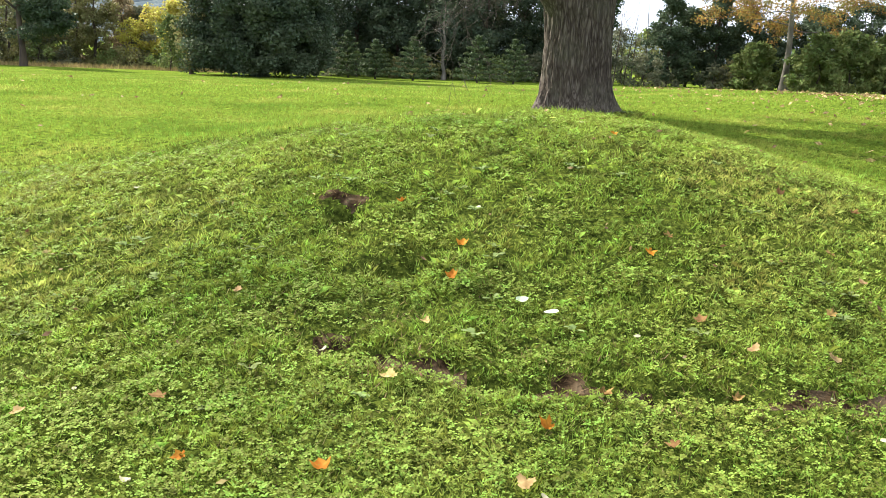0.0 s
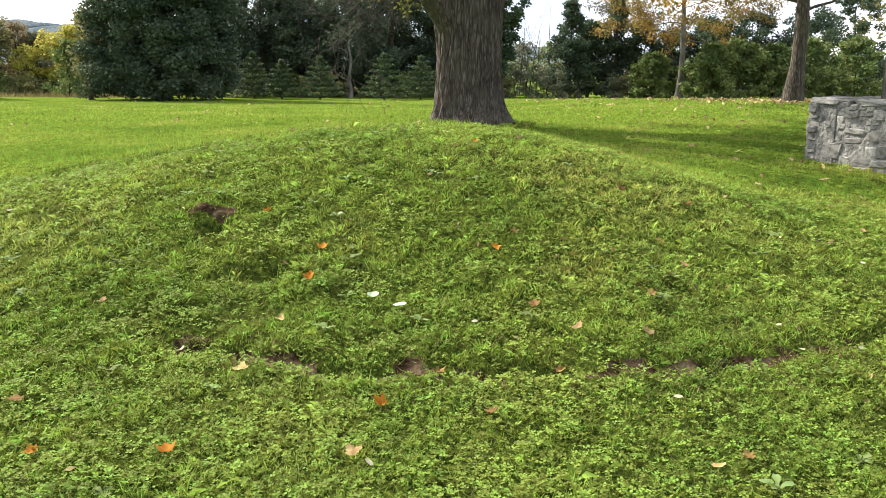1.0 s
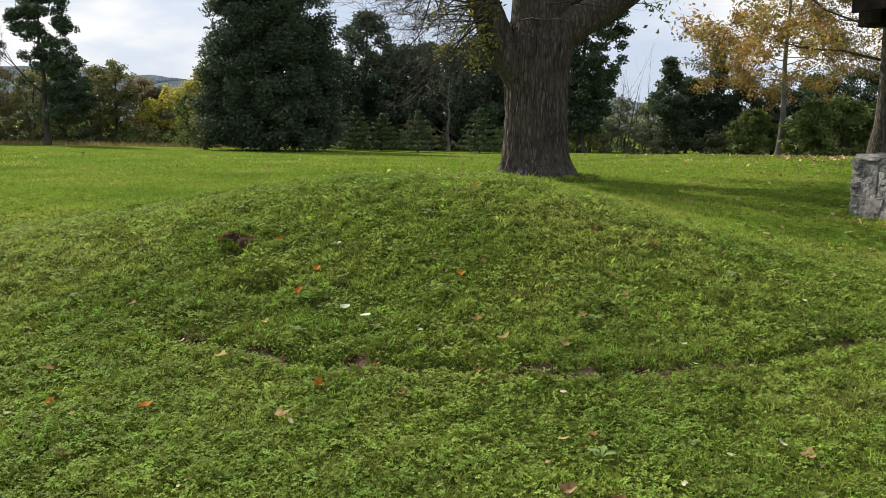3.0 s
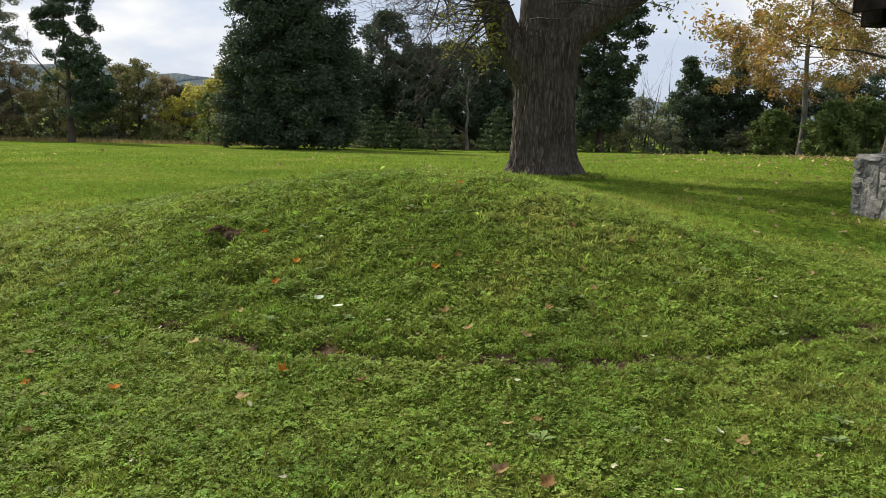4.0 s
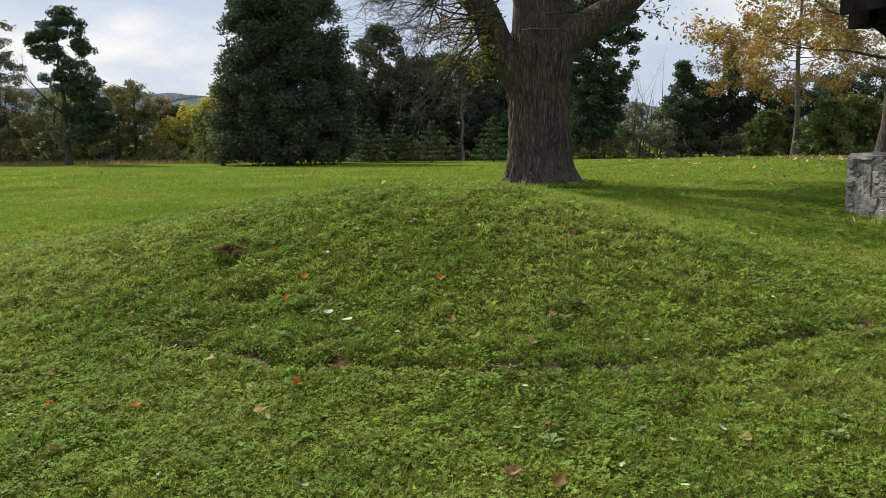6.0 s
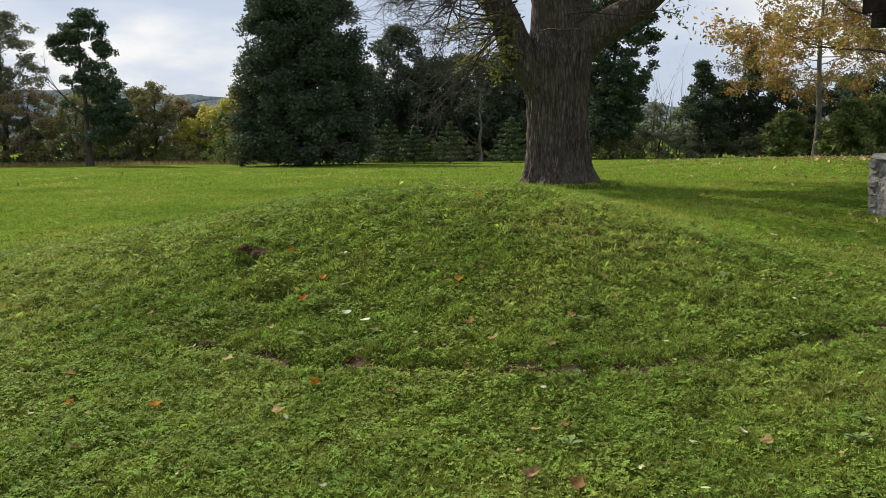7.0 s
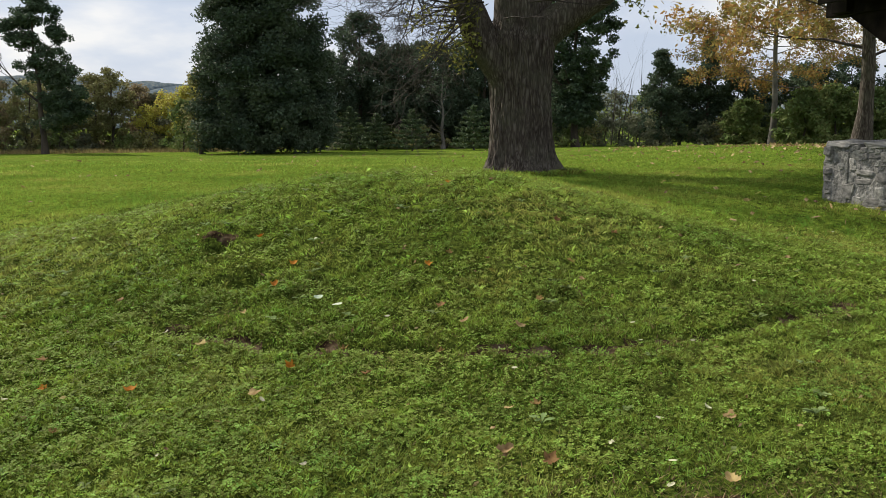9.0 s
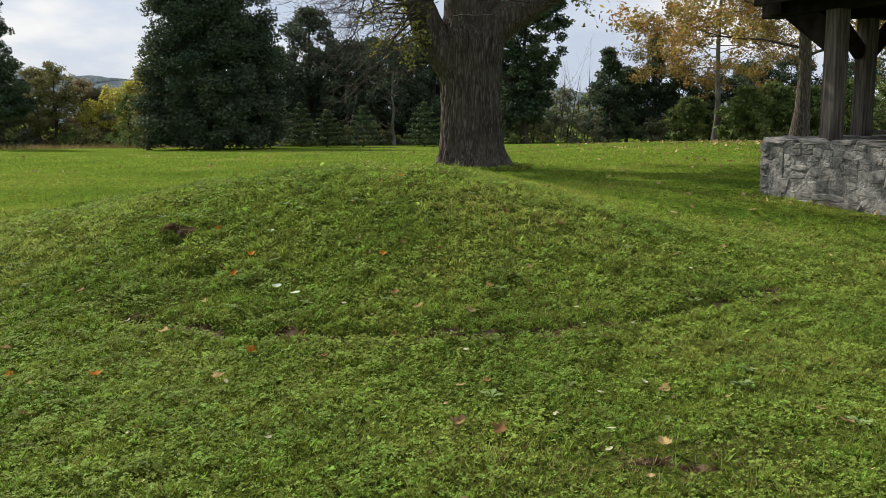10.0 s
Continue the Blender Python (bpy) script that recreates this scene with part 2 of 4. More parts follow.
def box_mesh(bm, size, m, bevel=0.01):
    made = bmesh.ops.create_cube(bm, size=1.0, matrix=m @ Matrix.Diagonal((*size, 1)))
    edges = list({e for v in made["verts"] for e in v.link_edges})
    if bevel:
        bmesh.ops.bevel(bm, geom=edges, offset=bevel, segments=2, affect="EDGES", profile=0.6)
    return bm


def tube(path, radii, sides=6, twist=0.0):
    """Verts and faces of a tapered tube along a path."""
    path = [Vector(p) for p in path]
    verts, faces = [], []
    side = Vector((1, 0.13, 0.07))
    for i, p in enumerate(path):
        ahead = (path[min(i + 1, len(path) - 1)] - path[max(i - 1, 0)]).normalized()
        a = ahead.cross(side)
        if a.length < 0.1:
            a = ahead.cross(Vector((0.1, 1, 0.2)))
        a.normalize()
        b = ahead.cross(a)
        for j in range(sides):
            w = math.tau * j / sides + twist
            verts.append(p + (a * math.cos(w) + b * math.sin(w)) * radii[i])
        if i:
            for j in range(sides):
                q = (i - 1) * sides
                faces.append((q + j, q + (j + 1) % sides, q + sides + (j + 1) % sides, q + sides + j))
    return verts, faces


class Pile:
    """Gathers verts and faces of many tubes for one mesh."""

    def __init__(self):
        self.verts, self.faces = [], []

    def add(self, shape):
        n = len(self.verts)
        self.verts += shape[0]
        self.faces += [tuple(i + n for i in f) for f in shape[1]]

    def mesh(self, name, material):
        return mesh_of(name, self.verts, self.faces, material)


# ---- the lie of the land ----
def smooth01(v):
    v = np.clip(v, 0, 1)
    return v * v * (3 - 2 * v)


CREASE = np.array([(-0.3, 2.86), (0.48, 2.56), (1.48, 2.49), (2.04, 2.57), (2.52, 2.76), (2.91, 2.96), (3.32, 3.23), (3.9, 3.7)])
HOLES = [(-0.32, 4.05, 0.078, 0.20), (-0.36, 4.26, 0.18, -0.05), (-0.31, 3.92, 0.09, 0.04), (-0.03, 3.5, 0.12, 0.08), (-0.03, 3.66, 0.15, -0.03), (0.05, 3.42, 0.10, 0.03)]
BARE = [(-0.32, 4.02, 0.10, 0.97), (-0.27, 4.16, 0.09, 0.9), (2.15, 0.95, 0.28, 0.42), (1.85, 0.85, 0.2, 0.3), (2.4, 0.85, 0.22, 0.3), (-0.42, 4.2, 0.1, 0.6), (-0.03, 3.46, 0.12, 0.8), (-0.2, 2.9, 0.1, 0.5), (0.3, 2.62, 0.1, 0.5), (1.5, 2.55, 0.1, 0.6), (2.1, 2.62, 0.12, 0.7), (3.0, 3.05, 0.1, 0.6)]


def waves(x, y, size, seed):
    """Smooth pseudo-random relief, about -1 to 1."""
    total = 0
    rng = np.random.default_rng(seed)
    for _ in range(7):
        a, p, f = rng.uniform(0, 6.28), rng.uniform(0, 6.28), rng.uniform(0.6, 1.6) / size
        total = total + np.sin((x * math.cos(a) + y * math.sin(a)) * f * 6.28 + p)
    return total / 3.2


def to_crease(x, y):
    best = np.full(np.shape(x), 9.0)
    for (ax, ay), (bx, by) in zip(CREASE[:-1], CREASE[1:]):
        k = np.clip(((x - ax) * (bx - ax) + (y - ay) * (by - ay)) / ((bx - ax) ** 2 + (by - ay) ** 2), 0, 1)
        best = np.minimum(best, np.hypot(x - ax - k * (bx - ax), y - ay - k * (by - ay)))
    return best


def land(x, y):
    x, y = np.asarray(x, float), np.asarray(y, float)
    dx = np.where(x < 1.129, (x - 1.129) / 9.72, (x - 1.129) / 6.35)
    dy = np.where(y < 5.458, (y - 5.458) / 5.78, (y - 5.458) / 12.57)
    r = np.clip(np.hypot(dx, dy), 0, 1)
    z = 0.737 * (0.5 + 0.5 * np.cos(np.pi * r)) ** 2.984 + 0.16 * smooth01((y - 4) / 6)
    z = z + 0.26 * smooth01((x - 4.5) / 6) * smooth01((y - 11) / 8) * (1 - smooth01((y - 30) / 30))
    z = z - 0.75 * smooth01((y - 17) / 30) - 0.018 * np.clip(y - 47, 0, 120)
    z = z - 0.12 * smooth01((x - 4.5) / 2.5) * (1 - smooth01((y - 8.5) / 4.0))
    near = 1 - smooth01((np.hypot(x - 1, y - 3) - 6) / 12)
    z = z - 0.02 * near
    z = z + near * (0.010 * waves(x, y, 0.9, 3) + 0.010 * waves(x, y, 0.32, 4) + 0.006 * waves(x, y, 0.19, 6))
    z = z - 0.075 * np.exp(-((to_crease(x, y) / 0.065) ** 2)) * near * (0.55 + 0.45 * waves(x, y, 0.5, 8))
    for hx, hy, hr, deep in HOLES:
        z = z - deep * np.exp(-(((x - hx) / hr) ** 2 + ((y - hy) / (hr * 0.75)) ** 2))
    return z


def land_z(x, y):
    return float(land(x, y))


def bareness(x, y):
    b = 0.95 * np.exp(-((to_crease(x, y) / 0.07) ** 2)) * (0.5 + 0.5 * waves(x, y, 0.35, 9))
    for bx, by, br, much in BARE:
        b = b + much * np.exp(-(((x - bx) / br) ** 2 + ((y - by) / (br * 0.55)) ** 2) * 1.3)
    return np.clip(b, 0, 0.97)


def axis(lo, hi, fine_lo, fine_hi, step):
    """Coordinates, fine in the middle and widening outwards."""
    mid = list(np.arange(fine_lo, fine_hi, step))
    up, v, s = [], fine_hi, step
    while v < hi:
        up.append(v)
        s *= 1.17
        v += s
    down, v, s = [], fine_lo - step, step
    while v > lo:
        down.append(v)
        s *= 1.17
        v -= s
    return np.array([lo] + down[::-1] + mid + up + [hi])


gx, gy = axis(-900, 900, -3.5, 6.0, 0.06), axis(-300, 1500, 0.0, 7.0, 0.06)
gx, gy = np.unique(np.r_[gx, np.arange(-0.65, 0.2, 0.015)]), np.unique(np.r_[gy, np.arange(3.35, 4.45, 0.015)])
mx, my = np.meshgrid(gx, gy)
ground_verts = np.stack([mx, my, land(mx, my)], -1).reshape(-1, 3)
ids = np.arange(len(gx) * len(gy)).reshape(len(gy), len(gx))
ground_faces = np.stack([ids[:-1, :-1], ids[:-1, 1:], ids[1:, 1:], ids[1:, :-1]], -1).reshape(-1, 4)
ground_mesh = quick_mesh("ground", ground_verts, ground_faces, LAWN)
ground_mesh.materials.append(SOIL)
ground_mesh.materials.append(THATCH)
centre = ground_verts[ground_faces].mean(1)
soil_here = (bareness(centre[:, 0], centre[:, 1]) > 0.42).astype(np.int32)
rough = np.random.default_rng(5).normal(0, 0.4, len(centre)) * (centre[:, 1] > -1)
edge = np.minimum(np.minimum(np.maximum(1.9 + (centre[:, 1] + 1.9) * 0.58, 6.0) - np.abs(centre[:, 0] - 1.0), centre[:, 1] + 8.5), (6.4 - centre[:, 1]) * 0.25)
soil_here = np.where(soil_here > 0, 1, np.where(edge + rough > 0, 2, 0)).astype(np.int32)
ground_mesh.polygons.foreach_set("material_index", soil_here)
ground_mesh.polygons.foreach_set("use_smooth", np.ones(len(ground_faces), bool))
tagged(new("ground", ground_mesh), "mown green lawn rising in a low grassy mound", "ground", kind="structure")

# far wooded ridge, with its haze in the colour
hx = np.linspace(-1100, 1100, 1300)
ridge = 28 + 9 * np.sin(hx * 0.0042 + 2.6) + 5 * np.sin(hx * 0.013 + 1) + 1.1 * np.sin(hx * 0.11) + np.random.default_rng(4).normal(0, 0.8, 1300) + 0.7 * np.sin(hx * 0.31 + 1) - 0.020 * np.clip(hx + 150, -250, 900)
hill_verts, hill_faces = [], []
for i, (px, pz) in enumerate(zip(hx, ridge)):
    for j in range(9):
        k = j / 8
        hill_verts.append((px, 560 + 260 * k, -6 + (pz + 6) * math.sin(k * math.pi / 2) ** 0.8 + (random.uniform(-0.9, 0.9) if j > 2 else 0)))
    if i:
        hill_faces += [((i - 1) * 9 + j, i * 9 + j, i * 9 + j + 1, (i - 1) * 9 + j + 1) for j in range(8)]
tagged(new("backdrop", mesh_of("backdrop", hill_verts, hill_faces, HILL)), "distant wooded ridge on the horizon, its haze painted in blue-grey", "hill", kind="structure")


# ---- grass ----
rng = np.random.default_rng(11)


def scatter(n, x0, x1, y0, y1, keep=None):
    x, y = rng.uniform(x0, x1, n), rng.uniform(y0, y1, n)
    if keep is not None:
        ok = rng.random(n) < keep(x, y)
        x, y = x[ok], y[ok]
    return x, y


def blades(x, y, height, width, lean, material, name, per=1, slim=False):
    """One bent blade, or a straight slim one, at each place."""
    n = len(x)
    h = height * rng.uniform(0.5, 1.35, n)
    if per > 1:
        h = h * np.repeat(rng.uniform(0.35, 1.6, n // per), per) * (1 + 0.25 * waves(x, y, 0.45, 77) + 0.3 * waves(x, y, 0.13, 22)).clip(0.3, 2)
    w = width * rng.uniform(0.7, 1.3, n)
    turn, tip = rng.uniform(0, math.tau, n), rng.uniform(0, math.tau, n)
    out = h * rng.uniform(0.15, 1.0, n) * lean
    z = land(x, y) - 0.004
    ax, ay = np.cos(turn) * w / 2, np.sin(turn) * w / 2
    lx, ly = np.cos(tip) * out, np.sin(tip) * out
    if slim:
        v = np.stack([np.stack([x - ax, y - ay, z], -1), np.stack([x + ax, y + ay, z], -1), np.stack([x + lx, y + ly, z + h * 0.85], -1)], 1)
        return tagged(new(name, quick_mesh(name, v.reshape(-1, 3), np.arange(n * 3).reshape(n, 3), material)), kind="stuff")
    v = np.empty((n, 4, 3))
    v[:, 0] = np.stack([x - ax, y - ay, z], -1)
    v[:, 1] = np.stack([x + ax, y + ay, z], -1)
    v[:, 2] = np.stack([x + ax * 0.8 + lx * 0.4, y + ay * 0.8 + ly * 0.4, z + h * 0.62], -1)
    v[:, 3] = np.stack([x + lx, y + ly, z + h * np.sqrt(np.clip(1 - (out / h) ** 2 * 0.5, 0.25, 1))], -1)
    i = np.arange(n)[:, None] * 4
    corners = np.concatenate([i + [0, 1, 2], i + [0, 2, 3]], 0)
    return tagged(new(name, quick_mesh(name, v.reshape(-1, 3), corners, material)), kind="stuff")


def tufts(x, y, per, spread):
    """Places of blades gathered in tufts."""
    return np.repeat(x, per) + rng.normal(0, spread, len(x) * per), np.repeat(y, per) + rng.normal(0, spread, len(x) * per)


def in_view(x, y):
    """The fan of lawn that the walk looks over."""
    side = 1.9 + (y + 1.9) * 0.58 - np.abs(x - 1.0)
    return smooth01(side / 0.6 + 1) * smooth01((y - 0.25) / 0.45 + 0.35)


def worn(x, y):
    """Where the sward has died back, 0 to 1."""
    return 0.85 * np.exp(-(((x - 2.2) / 0.5) ** 2 + ((y - 0.95) / 0.24) ** 2)) * (0.75 + 0.25 * waves(x, y, 0.3, 51))


def pockets(x, y):
    """Thin and thick places in the sward, 0 to 1."""
    return (0.70 + 0.18 * waves(x, y, 0.5, 21) + 0.34 * waves(x, y, 0.14, 22) + 0.22 * waves(x, y, 0.07, 23)).clip(0.06, 1)


def near_keep(x, y):
    return in_view(x, y) * (1 - bareness(x, y)) * (1 - worn(x, y)) * pockets(x, y)


gxs, gys = tufts(*scatter(46000, -2.6, 5.2, 0.3, 3.7, lambda x, y: near_keep(x, y) * (1 - 0.75 * smooth01((y - 2.5) / 1.2))), 6, 0.012)
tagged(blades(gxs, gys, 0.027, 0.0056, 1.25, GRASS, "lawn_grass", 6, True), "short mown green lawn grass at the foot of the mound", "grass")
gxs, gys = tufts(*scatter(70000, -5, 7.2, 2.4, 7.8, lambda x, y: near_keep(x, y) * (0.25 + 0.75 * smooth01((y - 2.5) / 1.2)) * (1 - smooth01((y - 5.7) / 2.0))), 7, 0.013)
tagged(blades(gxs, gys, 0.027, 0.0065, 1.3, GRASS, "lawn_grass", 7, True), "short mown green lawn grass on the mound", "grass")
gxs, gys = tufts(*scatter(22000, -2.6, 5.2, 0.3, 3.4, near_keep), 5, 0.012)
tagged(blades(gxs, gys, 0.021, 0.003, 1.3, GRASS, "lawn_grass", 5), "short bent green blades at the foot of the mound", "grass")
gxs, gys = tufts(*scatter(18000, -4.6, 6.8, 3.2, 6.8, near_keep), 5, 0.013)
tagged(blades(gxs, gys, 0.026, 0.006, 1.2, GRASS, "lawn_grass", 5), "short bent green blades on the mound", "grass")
gxs, gys = tufts(*scatter(36000, -9, 12, 5.4, 16, lambda x, y: in_view(x, y) * smooth01((y - 5.4) / 1.6)), 7, 0.02)
tagged(blades(gxs, gys, 0.040, 0.010, 1.0, FAR_GRASS, "lawn_grass", 7, True), "short mown green lawn grass behind the mound", "grass")
gxs, gys = scatter(150000, -26, 30, 15.5, 46, in_view)
tagged(blades(gxs, gys, 0.05, 0.024, 0.9, FAR_GRASS, "lawn_grass", 1, True), "mown lawn stretching to the trees", "grass")
gxs, gys = scatter(24000, -4.5, 6.8, 0.3, 6.4, lambda x, y: in_view(x, y) * (0.35 + 0.4 * waves(x, y, 0.8, 33)).clip(0.02, 1))
tagged(blades(gxs, gys, 0.036, 0.0035, 1.3, DRY, "dry_grass", 1, True), "dry straw-coloured blades among the lawn grass", "grass")


gxs, gys = scatter(140000, -8, 10, -9, 3.5, lambda x, y: (1 - in_view(x, y)) * 0.9)
tagged(blades(gxs, gys, 0.035, 0.018, 1.1, GRASS, "lawn_grass", 1, True), "short mown lawn grass round the mound", "grass")
# dead grass where the lawn is worn; along the mound's foot it also imitates shade
gxs, gys = scatter(60000, -1.5, 4.2, 0.3, 4.0, lambda x, y: in_view(x, y) * (0.9 * np.exp(-(((x - 2.2) / 0.6) ** 2 + ((y - 0.95) / 0.28) ** 2)) + 0.55 * np.exp(-(((to_crease(x, y) - 0.1) / 0.25) ** 2)) * (0.5 + 0.5 * waves(x, y, 0.4, 41))))
tagged(blades(gxs, gys, 0.03, 0.0055, 1.5, WITHERED_SHADE, "withered_grass", 1, True), "withered reddish-brown grass in worn patches, imitating shade along the mound foot", "grass")


def clovers(x, y, size, name, material=CLOVER):
    """Three rounded leaflets at each place."""
    n = len(x)
    z = land(x, y) + rng.uniform(0.012, 0.04, n)
    turn, r = rng.uniform(0, math.tau, n), size * rng.uniform(0.7, 1.3, n)
    tilt = rng.uniform(-0.5, 0.5, (n, 2))
    v = np.empty((n, 3, 4, 3))
    for j in range(3):
        a = turn + j * math.tau / 3
        for q, (far, side) in enumerate(((0.0, 0), (0.72, -0.52), (1.05, 0.0), (0.72, 0.52))):
            ox = (np.cos(a) * far - np.sin(a) * side) * r
            oy = (np.sin(a) * far + np.cos(a) * side) * r
            v[:, j, q] = np.stack([x + ox, y + oy, z + ox * tilt[:, 0] + oy * tilt[:, 1] + r * 0.15 * far], -1)
    return tagged(new(name, quick_mesh(name, v.reshape(-1, 3), np.arange(n * 12).reshape(n * 3, 4), material)), kind="stuff")


def clover_keep(x, y):
    low = np.exp(-(((x + 0.2) / 2.2) ** 2 + ((y - 1.9) / 0.9) ** 2))
    return in_view(x, y) * (1 - bareness(x, y)) * (0.6 * low + 0.45 + 0.35 * waves(x, y, 0.6, 5)).clip(0.08, 1) * (1 - worn(x, y)) * pockets(x, y)


cxs, cys = scatter(170000, -3.5, 5.5, 0.3, 3.4, clover_keep)
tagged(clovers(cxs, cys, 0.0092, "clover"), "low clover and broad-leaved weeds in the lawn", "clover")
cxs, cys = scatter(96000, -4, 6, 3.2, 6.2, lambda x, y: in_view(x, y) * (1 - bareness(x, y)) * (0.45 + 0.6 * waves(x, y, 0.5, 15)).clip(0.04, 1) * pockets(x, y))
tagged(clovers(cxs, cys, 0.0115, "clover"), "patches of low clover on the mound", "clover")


# ---- trees ----
def leaf_cloud(centres, spread, per, size, name, material, flat=0.8):
    """Many small leaves round each centre, each a lozenge with its own tilt."""
    c = np.repeat(np.asarray(centres, float), per, 0)
    n = len(c)
    off = rng.normal(0, 1, (n, 3))
    off *= (rng.random((n, 1)) ** 0.4) / np.maximum(np.linalg.norm(off, axis=1, keepdims=True), 0.1)
    c = c + off * np.asarray(spread) * rng.uniform(0.7, 1.2, (n, 1))
    a = rng.normal(0, 1, (n, 3))
    a[:, 2] *= flat
    a /= np.linalg.norm(a, axis=1, keepdims=True)
    b = np.cross(a, rng.normal(0, 1, (n, 3)))
    b /= np.maximum(np.linalg.norm(b, axis=1, keepdims=True), 1e-3)
    s = size * rng.uniform(0.6, 1.4, (n, 1))
    if size > 0.07:
        v = np.stack([c - a * s, c + b * s * 0.95, c + a * s * 0.8 - b * s * 0.25], 1)
        return quick_mesh(name, v.reshape(-1, 3), np.arange(n * 3).reshape(n, 3), material)
    v = np.stack([c - a * s, c - b * s * 0.45, c + a * s, c + b * s * 0.45], 1)
    return quick_mesh(name, v.reshape(-1, 3), np.arange(n * 4).reshape(n, 4), material)


def crown_centres(n, x, y, z0, z1, radius, profile, ragged=0.25, shell=0.5):
    """Clump centres in a crown whose width at each height is given by profile(0..1)."""
    h = rng.random(n)
    turn = rng.uniform(0, math.tau, n)
    wide = profile(h) * radius * (1 + ragged * np.sin(turn * 3 + h * 9 + x) + ragged * 0.7 * np.sin(turn * 5 - h * 14 + y))
    r = wide * rng.random(n) ** shell
    return np.stack([x + r * np.cos(turn), y + r * np.sin(turn), z0 + (z1 - z0) * h], -1)


def cone(h):
    return np.clip(1.0 - h, 0, 1) ** 0.8 + 0.06


def oval(h):
    return np.sqrt(np.clip(1 - (2 * h - 1) ** 2, 0, 1)) + 0.05


def egg(h):
    return np.clip(np.sqrt(np.clip(1 - ((h - 0.33) / 0.68) ** 2, 0, 1)), 0.0, 1) + 0.05


def slim_egg(h):
    return egg(h) * (1.03 - 0.22 * h)


def plume(h):
    return (0.55 + 0.5 * smooth01(h / 0.65)) * np.sqrt(np.clip(1 - ((h - 0.3) / 0.72) ** 4, 0, 1)) + 0.03


def dome(h):
    return np.sqrt(np.clip(1 - h**2.2, 0, 1)) + 0.03


def limb_path(start, way, length, steps, wander, rise):
    p, d, path = Vector(start), Vector(way).normalized(), [Vector(start)]
    for _ in range(steps):
        d = (d + Vector((random.uniform(-1, 1), random.uniform(-1, 1), random.uniform(-1, 1))) * wander + Vector((0, 0, rise))).normalized()
        p = p + d * length / steps
        path.append(p.copy())
    return path


def branch(pile, start, way, length, radius, depth, wander=0.25, rise=0.05, sides=6, tips=None):
    steps = 6 if depth > 1 else 4
    radius = max(radius, 0.0045)
    path = limb_path(start, way, length, steps, wander, rise)
    pile.add(tube(path, [radius * (1 - 0.75 * i / steps) for i in range(steps + 1)], sides))
    if depth:
        for _ in range(random.randint(3, 5)):
            i = random.randint(2, steps)
            d = path[i] - path[i - 1]
            out = (d.normalized() + Vector((random.uniform(-1, 1), random.uniform(-1, 1), random.uniform(-0.5, 0.7))) * 0.9).normalized()
            branch(pile, path[i], out, length * random.uniform(0.4, 0.65), radius * (1 - 0.75 * i / steps) * 0.6, depth - 1, wander, rise, max(3, sides - 1), tips)
    elif tips is not None:
        tips += [path[-1], path[-2], path[-3]]


def plain_tree(name, label, category, x, y, height, trunk_r, bark, crown, lean=0.0, bare=0, limb_from=0.3, group=""):
    """A trunk with limbs, and a crown: rows of (centres, spread, per, size, material)."""
    z = land_z(x, y)
    tree = tagged(new(name), label, category, group)
    tree.location = (x, y, z)
    pile = Pile()
    steps = 9
    path = [Vector((lean * height * (i / steps) ** 1.4 + 0.06 * math.sin(i * 1.7 + x), 0.06 * math.cos(i * 1.3 + y), height * i / steps - 0.08)) for i in range(steps + 1)]
    pile.add(tube(path, [trunk_r * (1.35 if i == 0 else 1 - 0.85 * i / steps) for i in range(steps + 1)], 9))
    for i in range(bare):
        k = random.uniform(limb_from, 0.95)
        at = path[min(steps, int(k * steps))]
        turn = random.uniform(0, math.tau)
        branch(pile, at, (math.cos(turn), math.sin(turn), 0.5), height * 0.32 * (1.2 - k), trunk_r * 0.45 * (1.1 - k), 1, sides=5)
    child("trunk", pile.mesh("trunk", bark), tree)
    for centres, spread, per, size, material, tag in crown:
        me = leaf_cloud(np.asarray(centres) - (x, y, z), spread, per, size, "crown", material)
        child("crown", me, tree, tag)
    return tree


# broad dark evergreen
x, y = -9.45, 47.2
z = land_z(x, y)
c = crown_centres(600, x, y, z + 0.35, z + 11.8, 3.75, slim_egg, 0.06, 0.42)
plain_tree("evergreen_tree", "broad dense dark evergreen with foliage down to the lawn", "tree", x, y, 11.0, 0.32, DARK_BARK,
           [(c, (0.75, 0.75, 0.55), 300, 0.092, EVERGREEN, "")], bare=6)
# sunlit shrub against its edge
c = crown_centres(40, -13.1, 46.6, land_z(-13.1, 46.6) + 0.5, land_z(-13.1, 46.6) + 4.6, 0.7, oval, 0.2)
plain_tree("holly_tree", "slim grey-green tree against the dark evergreen", "tree", -13.1, 46.6, 4.5, 0.08, DARK_BARK, [(c, (0.4, 0.4, 0.4), 40, 0.11, OLIVE, "")])

# red cedar with clumps and a bare lower trunk
x, y = -24.8, 52.4
z = land_z(x, y)
clumps = [(0.4, 1.6, 2.6, 3.3), (1.9, 0.0, 1.5, 3.5), (2.2, 0.2, 1.1, 2.7), (1.0, 0, 1.5, 4.9), (0.6, 0.2, 1.6, 2.3), (0.5, -0.4, 1.7, 4.2), (-0.3, 0.3, 1.3, 5.4), (0.4, 0.2, 1.5, 5.9), (1.3, 0, 1.2, 5.0), (-1.6, 0, 1.1, 7.7), (-0.9, 0.3, 1.2, 8.4), (0.3, 0, 1.3, 8.6), (0.0, 0.3, 1.1, 9.4), (1.2, 0, 0.9, 7.4), (1.0, 0.2, 1.0, 3.6), (1.8, 0.1, 1.3, 2.6), (-0.6, 0, 1.0, 7.0)]
